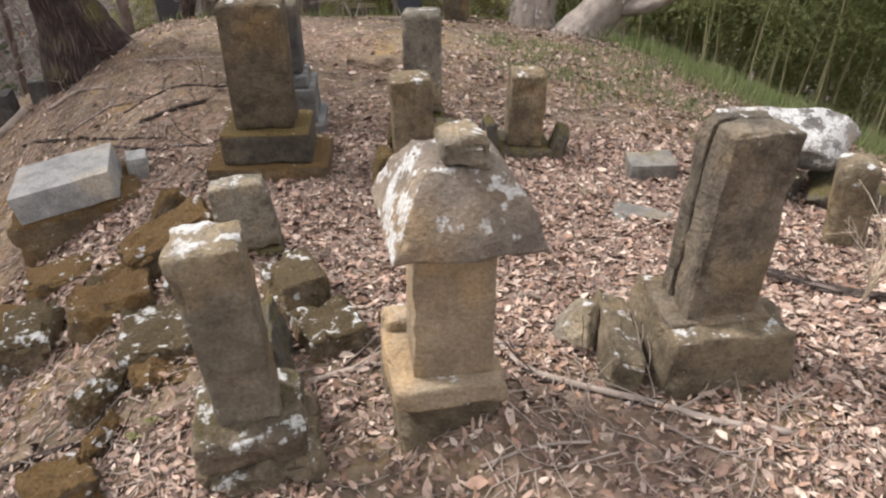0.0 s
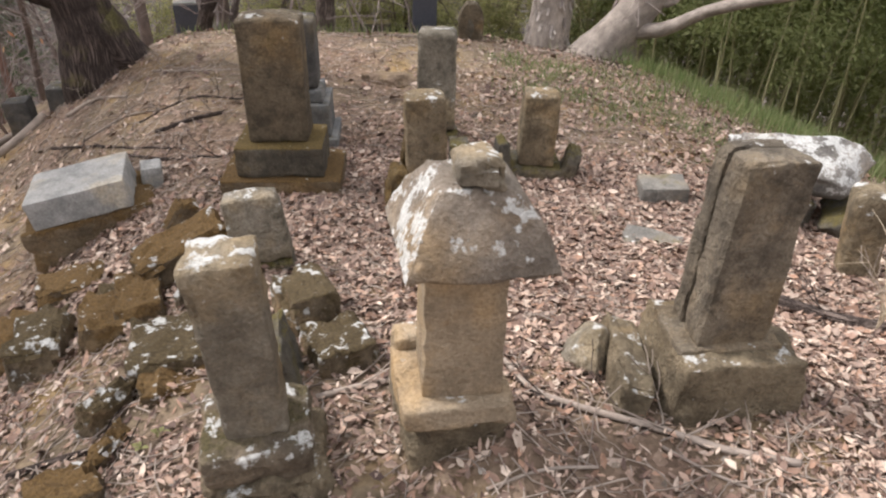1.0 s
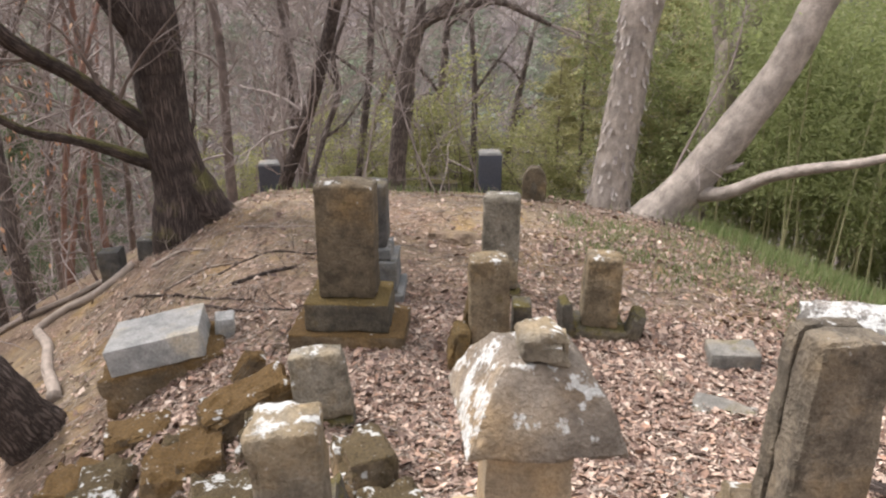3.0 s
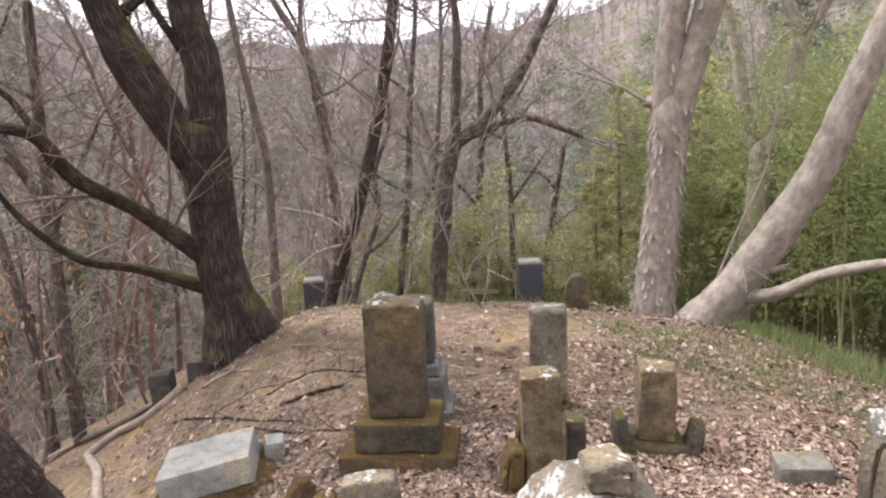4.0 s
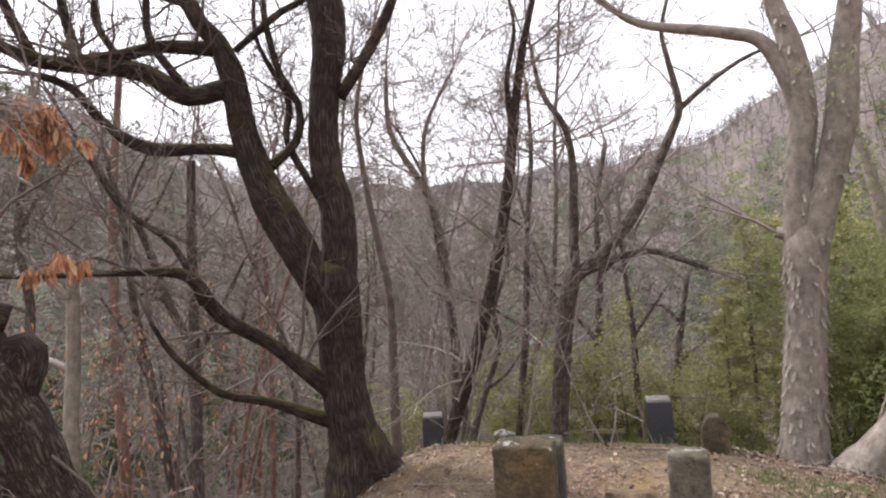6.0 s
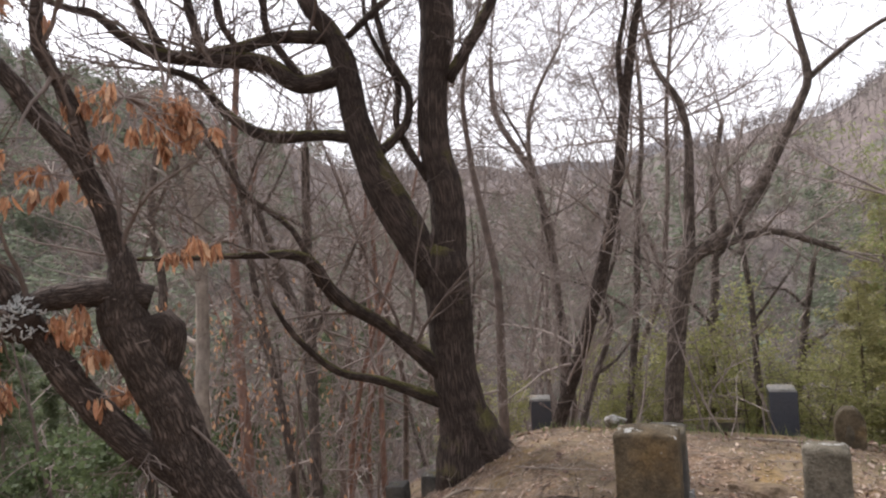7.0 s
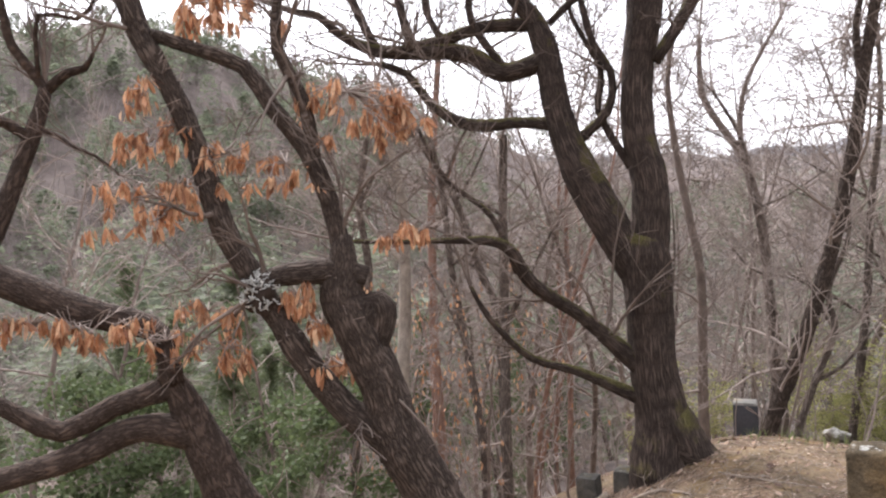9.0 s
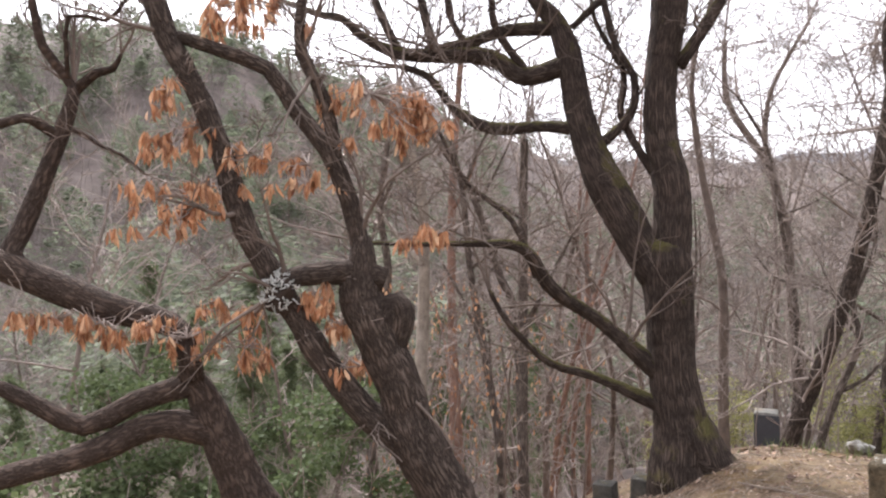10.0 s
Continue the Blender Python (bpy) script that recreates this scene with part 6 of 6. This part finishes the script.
def bamboo_clump(seed, culms, height):
    rnd = random.Random(seed)
    root = thing("bamboo_clump", pose(0, 0, 0), "dense green bamboo with thin culms below the bank", "bamboo", "bamboo grove")
    verts, faces = [], []
    for _ in range(culms):
        t = Tubes()
        x, y = rnd.gauss(0, 0.55), rnd.gauss(0, 0.55)
        h = height * rnd.uniform(0.65, 1.1)
        lx, ly = rnd.gauss(0, 0.14), rnd.gauss(0, 0.14)
        pts = []
        for k in range(9):
            u = k / 8
            pts.append((x + lx * h * u * u, y + ly * h * u * u, -0.3 + h * u * (1 - 0.1 * u), 0.016 * (1 - 0.75 * u)))
        t.add(pts, 5, cap=False)
        t.ob("culm", M_CULM, root)
        for _ in range(56):
            u = rnd.uniform(0.36, 1.0)
            i = min(7, int(u * 8))
            p = Vector(pts[i][:3]).lerp(Vector(pts[i + 1][:3]), u * 8 - i)
            a = rnd.uniform(0, 6.28)
            out = Vector((math.cos(a), math.sin(a), rnd.uniform(-0.1, 0.5)))
            reach = rnd.uniform(0.2, 0.7)
            for _ in range(26):
                q = p + out * reach * rnd.uniform(0.35, 1.0) + Vector((rnd.gauss(0, 0.07), rnd.gauss(0, 0.07), rnd.gauss(0, 0.07)))
                d = (out * 0.5 + Vector((rnd.gauss(0, 0.5), rnd.gauss(0, 0.5), rnd.uniform(-1.0, 0.1)))).normalized()
                spray(verts, faces, rnd, q, d, rnd.uniform(0.05, 0.095), rnd.uniform(0.006, 0.011))
    tagged(mesh_object("foliage", verts, faces, M_BAMBOO_LEAF, root, flat=True), kind="stuff")
    return root


def leafy_shrub(name, seed, height, width, leaf, n, label, conifer=False, size=(0.05, 0.09), group=""):
    rnd = random.Random(seed)
    root = thing(name, pose(0, 0, 0), label, "tree" if conifer else "shrub", group)
    t = Tubes()
    verts, faces = [], []
    stems = 1 if conifer else 6
    for _ in range(stems):
        lx, ly = (rnd.gauss(0, 0.03), rnd.gauss(0, 0.03)) if conifer else (rnd.gauss(0, 0.25), rnd.gauss(0, 0.25))
        h = height * (1 if conifer else rnd.uniform(0.6, 1))
        pts = [(lx * h * u, ly * h * u, -0.3 + h * u, (0.07 if conifer else 0.014) * (1 - 0.85 * u)) for u in (0, 0.2, 0.4, 0.6, 0.8, 1.0)]
        t.add(pts, 6, cap=False)
        boughs = int((46 if conifer else 14) * height / 4)
        for _ in range(boughs):
            u = rnd.uniform(0.12, 1.0)
            i = min(4, int(u * 5))
            p = Vector(pts[i][:3]).lerp(Vector(pts[i + 1][:3]), u * 5 - i)
            a = rnd.uniform(0, 6.28)
            reach = width * ((1.08 - u) if conifer else 0.55) * rnd.uniform(0.5, 1.1)
            e = p + Vector((math.cos(a) * reach, math.sin(a) * reach, rnd.uniform(-0.15, 0.35) * reach))
            t.add([(*p, 0.008), (*p.lerp(e, 0.5), 0.006), (*e, 0.003)], 3, cap=False)
            for _ in range(max(4, int(n / (boughs * stems)))):
                q = p.lerp(e, rnd.uniform(0.25, 1.05)) + Vector((rnd.gauss(0, 0.08), rnd.gauss(0, 0.08), rnd.gauss(0, 0.06) - 0.05))
                d = Vector((rnd.gauss(0, 1), rnd.gauss(0, 1), rnd.uniform(-1, 0.5))).normalized()
                spray(verts, faces, rnd, q, d, rnd.uniform(*size), rnd.uniform(0.012, 0.024))
    t.ob("stem", M_THIN, root)
    tagged(mesh_object("foliage", verts, faces, leaf, root, flat=True), kind="stuff")
    return root


def plant(root, places):
    rnd = random.Random(len(places))
    for i, (x, y, s) in enumerate(places):
        m = pose(x, y, ground_z(x, y), 0, 0, rnd.uniform(0, 360)) @ Matrix.Scale(s, 4)
        if i == 0:
            root.matrix_world = m
        else:
            ob = copy_thing(root, m)
            ob.matrix_basis = m


plant(bamboo_clump(501, 12, 5.5), [(3.3, 7.6, 1.0), (5.2, 7.4, 1.1), (4.1, 9.6, 1.2), (7.2, 8.6, 1.2), (3.0, 10.8, 1.3), (6.0, 10.5, 1.3), (8.8, 6.6, 1.2), (2.4, 9.9, 1.0)])
plant(bamboo_clump(502, 12, 5.0), [(4.2, 7.0, 1.0), (3.5, 8.8, 1.1), (5.6, 8.9, 1.2), (6.5, 6.8, 1.1), (4.9, 11.2, 1.4), (7.9, 10.4, 1.4), (4.9, 5.9, 0.9), (6.2, 5.2, 0.9), (2.9, 8.9, 0.95)])
plant(leafy_shrub("conifer", 511, 6.0, 2.3, M_CEDAR_LEAF, 10500, "yellow-green conifer behind the crest", True, (0.06, 0.12), "conifers"), [(1.0, 11.3, 0.85), (1.9, 10.8, 0.95), (1.5, 13.5, 1.1), (2.6, 12.5, 1.15), (0.55, 10.4, 0.5), (1.45, 9.7, 0.55), (2.2, 9.6, 0.6)])
plant(leafy_shrub("shrub", 521, 3.0, 1.0, M_SHRUB_LEAF, 4500, "young shrub in fresh yellow-green leaf", False, (0.04, 0.07), "fresh shrubs"), [(-0.9, 11.2, 1.0), (-0.1, 10.6, 0.8), (0.5, 9.6, 0.7), (-2.4, 11.8, 0.9), (-3.2, 12.6, 1.0), (-1.6, 12.6, 1.2), (-0.6, 12.6, 1.2), (-5.2, 11.5, 0.8), (-1.9, 10.6, 0.6), (0.1, 11.4, 0.8), (-0.5, 10.9, 0.8), (-1.3, 10.9, 0.7), (0.9, 10.2, 0.6), (-2.9, 10.9, 0.6), (-6.5, 12.5, 0.9)])
plant(leafy_shrub("evergreen_shrub", 531, 2.6, 1.3, M_PINE_LEAF, 22000, "dark evergreen shrub on the steep slope", False, (0.03, 0.055), "evergreens"), [(-7.7, 4.0, 1.5), (-8.7, 3.2, 1.8), (-11.0, 4.6, 1.7)])
plant(leafy_shrub("pine", 541, 7.5, 2.0, M_VALLEY_PINE, 16000, "green pine among the bare trees of the valley slope", True, (0.08, 0.15), "valley pines"), [
    (-math.sin(radians(az)) * r, math.cos(radians(az)) * r, k) for az, r, k in (
        (37, 26, 1.2), (40, 22, 1.0), (34, 31, 1.3), (45, 28, 1.1), (49, 24, 0.9), (53, 33, 1.3), (57, 20, 0.85), (60, 27, 1.1), (64, 35, 1.4),
        (68, 24, 1.0), (72, 30, 1.2), (77, 26, 1.1), (42, 38, 1.4), (30, 40, 1.3), (62, 14, 0.8), (66, 15, 0.75), (58, 15.5, 0.7), (82, 32, 1.2))])


def dry_weed(x, y, seed, stalks, height, label):
    """A tuft of dead straw-coloured stalks arching from one root."""
    rnd = random.Random(seed)
    root = thing("dry_weed", pose(x, y, ground_z(x, y)), label, "plant")
    for _ in range(stalks):
        a, bow = rnd.uniform(0, 6.28), rnd.uniform(0.15, 0.6)
        h = height * rnd.uniform(0.5, 1.1)
        t = Tubes()
        pts = []
        for k in range(7):
            u = k / 6
            pts.append((math.cos(a) * h * bow * u * u, math.sin(a) * h * bow * u * u, h * u * (1 - 0.35 * bow * u), 0.0028 * (1 - 0.6 * u)))
        t.add(pts, 4, cap=False)
        for k in (3, 4, 5):
            d = Vector((rnd.uniform(-1, 1), rnd.uniform(-1, 1), rnd.uniform(-0.2, 0.8)))
            twig(t, rnd, pts[k][:3], d, h * 0.22, 0.0015, 0, thin=0.0012)
        t.ob("stalk", M_STRAW, root)


M_STRAW = leaf_material("dry_straw", [(0.36, 0.29, 0.20), (0.52, 0.44, 0.32), (0.28, 0.21, 0.14)])
dry_weed(1.62, 2.1, 801, 16, 0.42, "tuft of dead straw-coloured weed stalks beside a gravestone")
dry_weed(1.9, 2.45, 802, 12, 0.36, "tuft of dead straw-coloured weed stalks near a boulder")
dry_weed(0.75, 3.2, 803, 8, 0.16, "low dry weed stalks in leaf litter")


def sprout(x, y, seed):
    rnd = random.Random(seed)
    root = thing("sprout", pose(x, y, ground_z(x, y)), "small fresh green seedling among dry leaves", "plant", "seedlings")
    for k in range(4):
        a = k * 1.57 + rnd.uniform(-0.4, 0.4)
        ln, wd = rnd.uniform(0.02, 0.035), rnd.uniform(0.012, 0.02)
        out, s = Vector((math.cos(a), math.sin(a), 0.45)), Vector((-math.sin(a), math.cos(a), 0))
        verts = [tuple(Vector((0, 0, 0.01))), tuple(Vector((0, 0, 0.018)) + out * ln * 0.5 + s * wd * 0.5), tuple(Vector((0, 0, 0.012)) + out * ln * 0.55), tuple(Vector((0, 0, 0.018)) + out * ln * 0.5 - s * wd * 0.5), tuple(Vector((0, 0, 0.01)) + out * ln)]
        mesh_object("leaf", verts, [(0, 2, 1), (0, 3, 2), (1, 2, 4), (2, 3, 4)], M_SHRUB_LEAF, root)


for i, (x, y) in enumerate(((-0.93, 1.42), (-0.88, 1.46), (0.98, 1.66), (1.04, 1.72), (1.1, 1.69), (0.02, 1.1))):
    sprout(x, y, 820 + i)
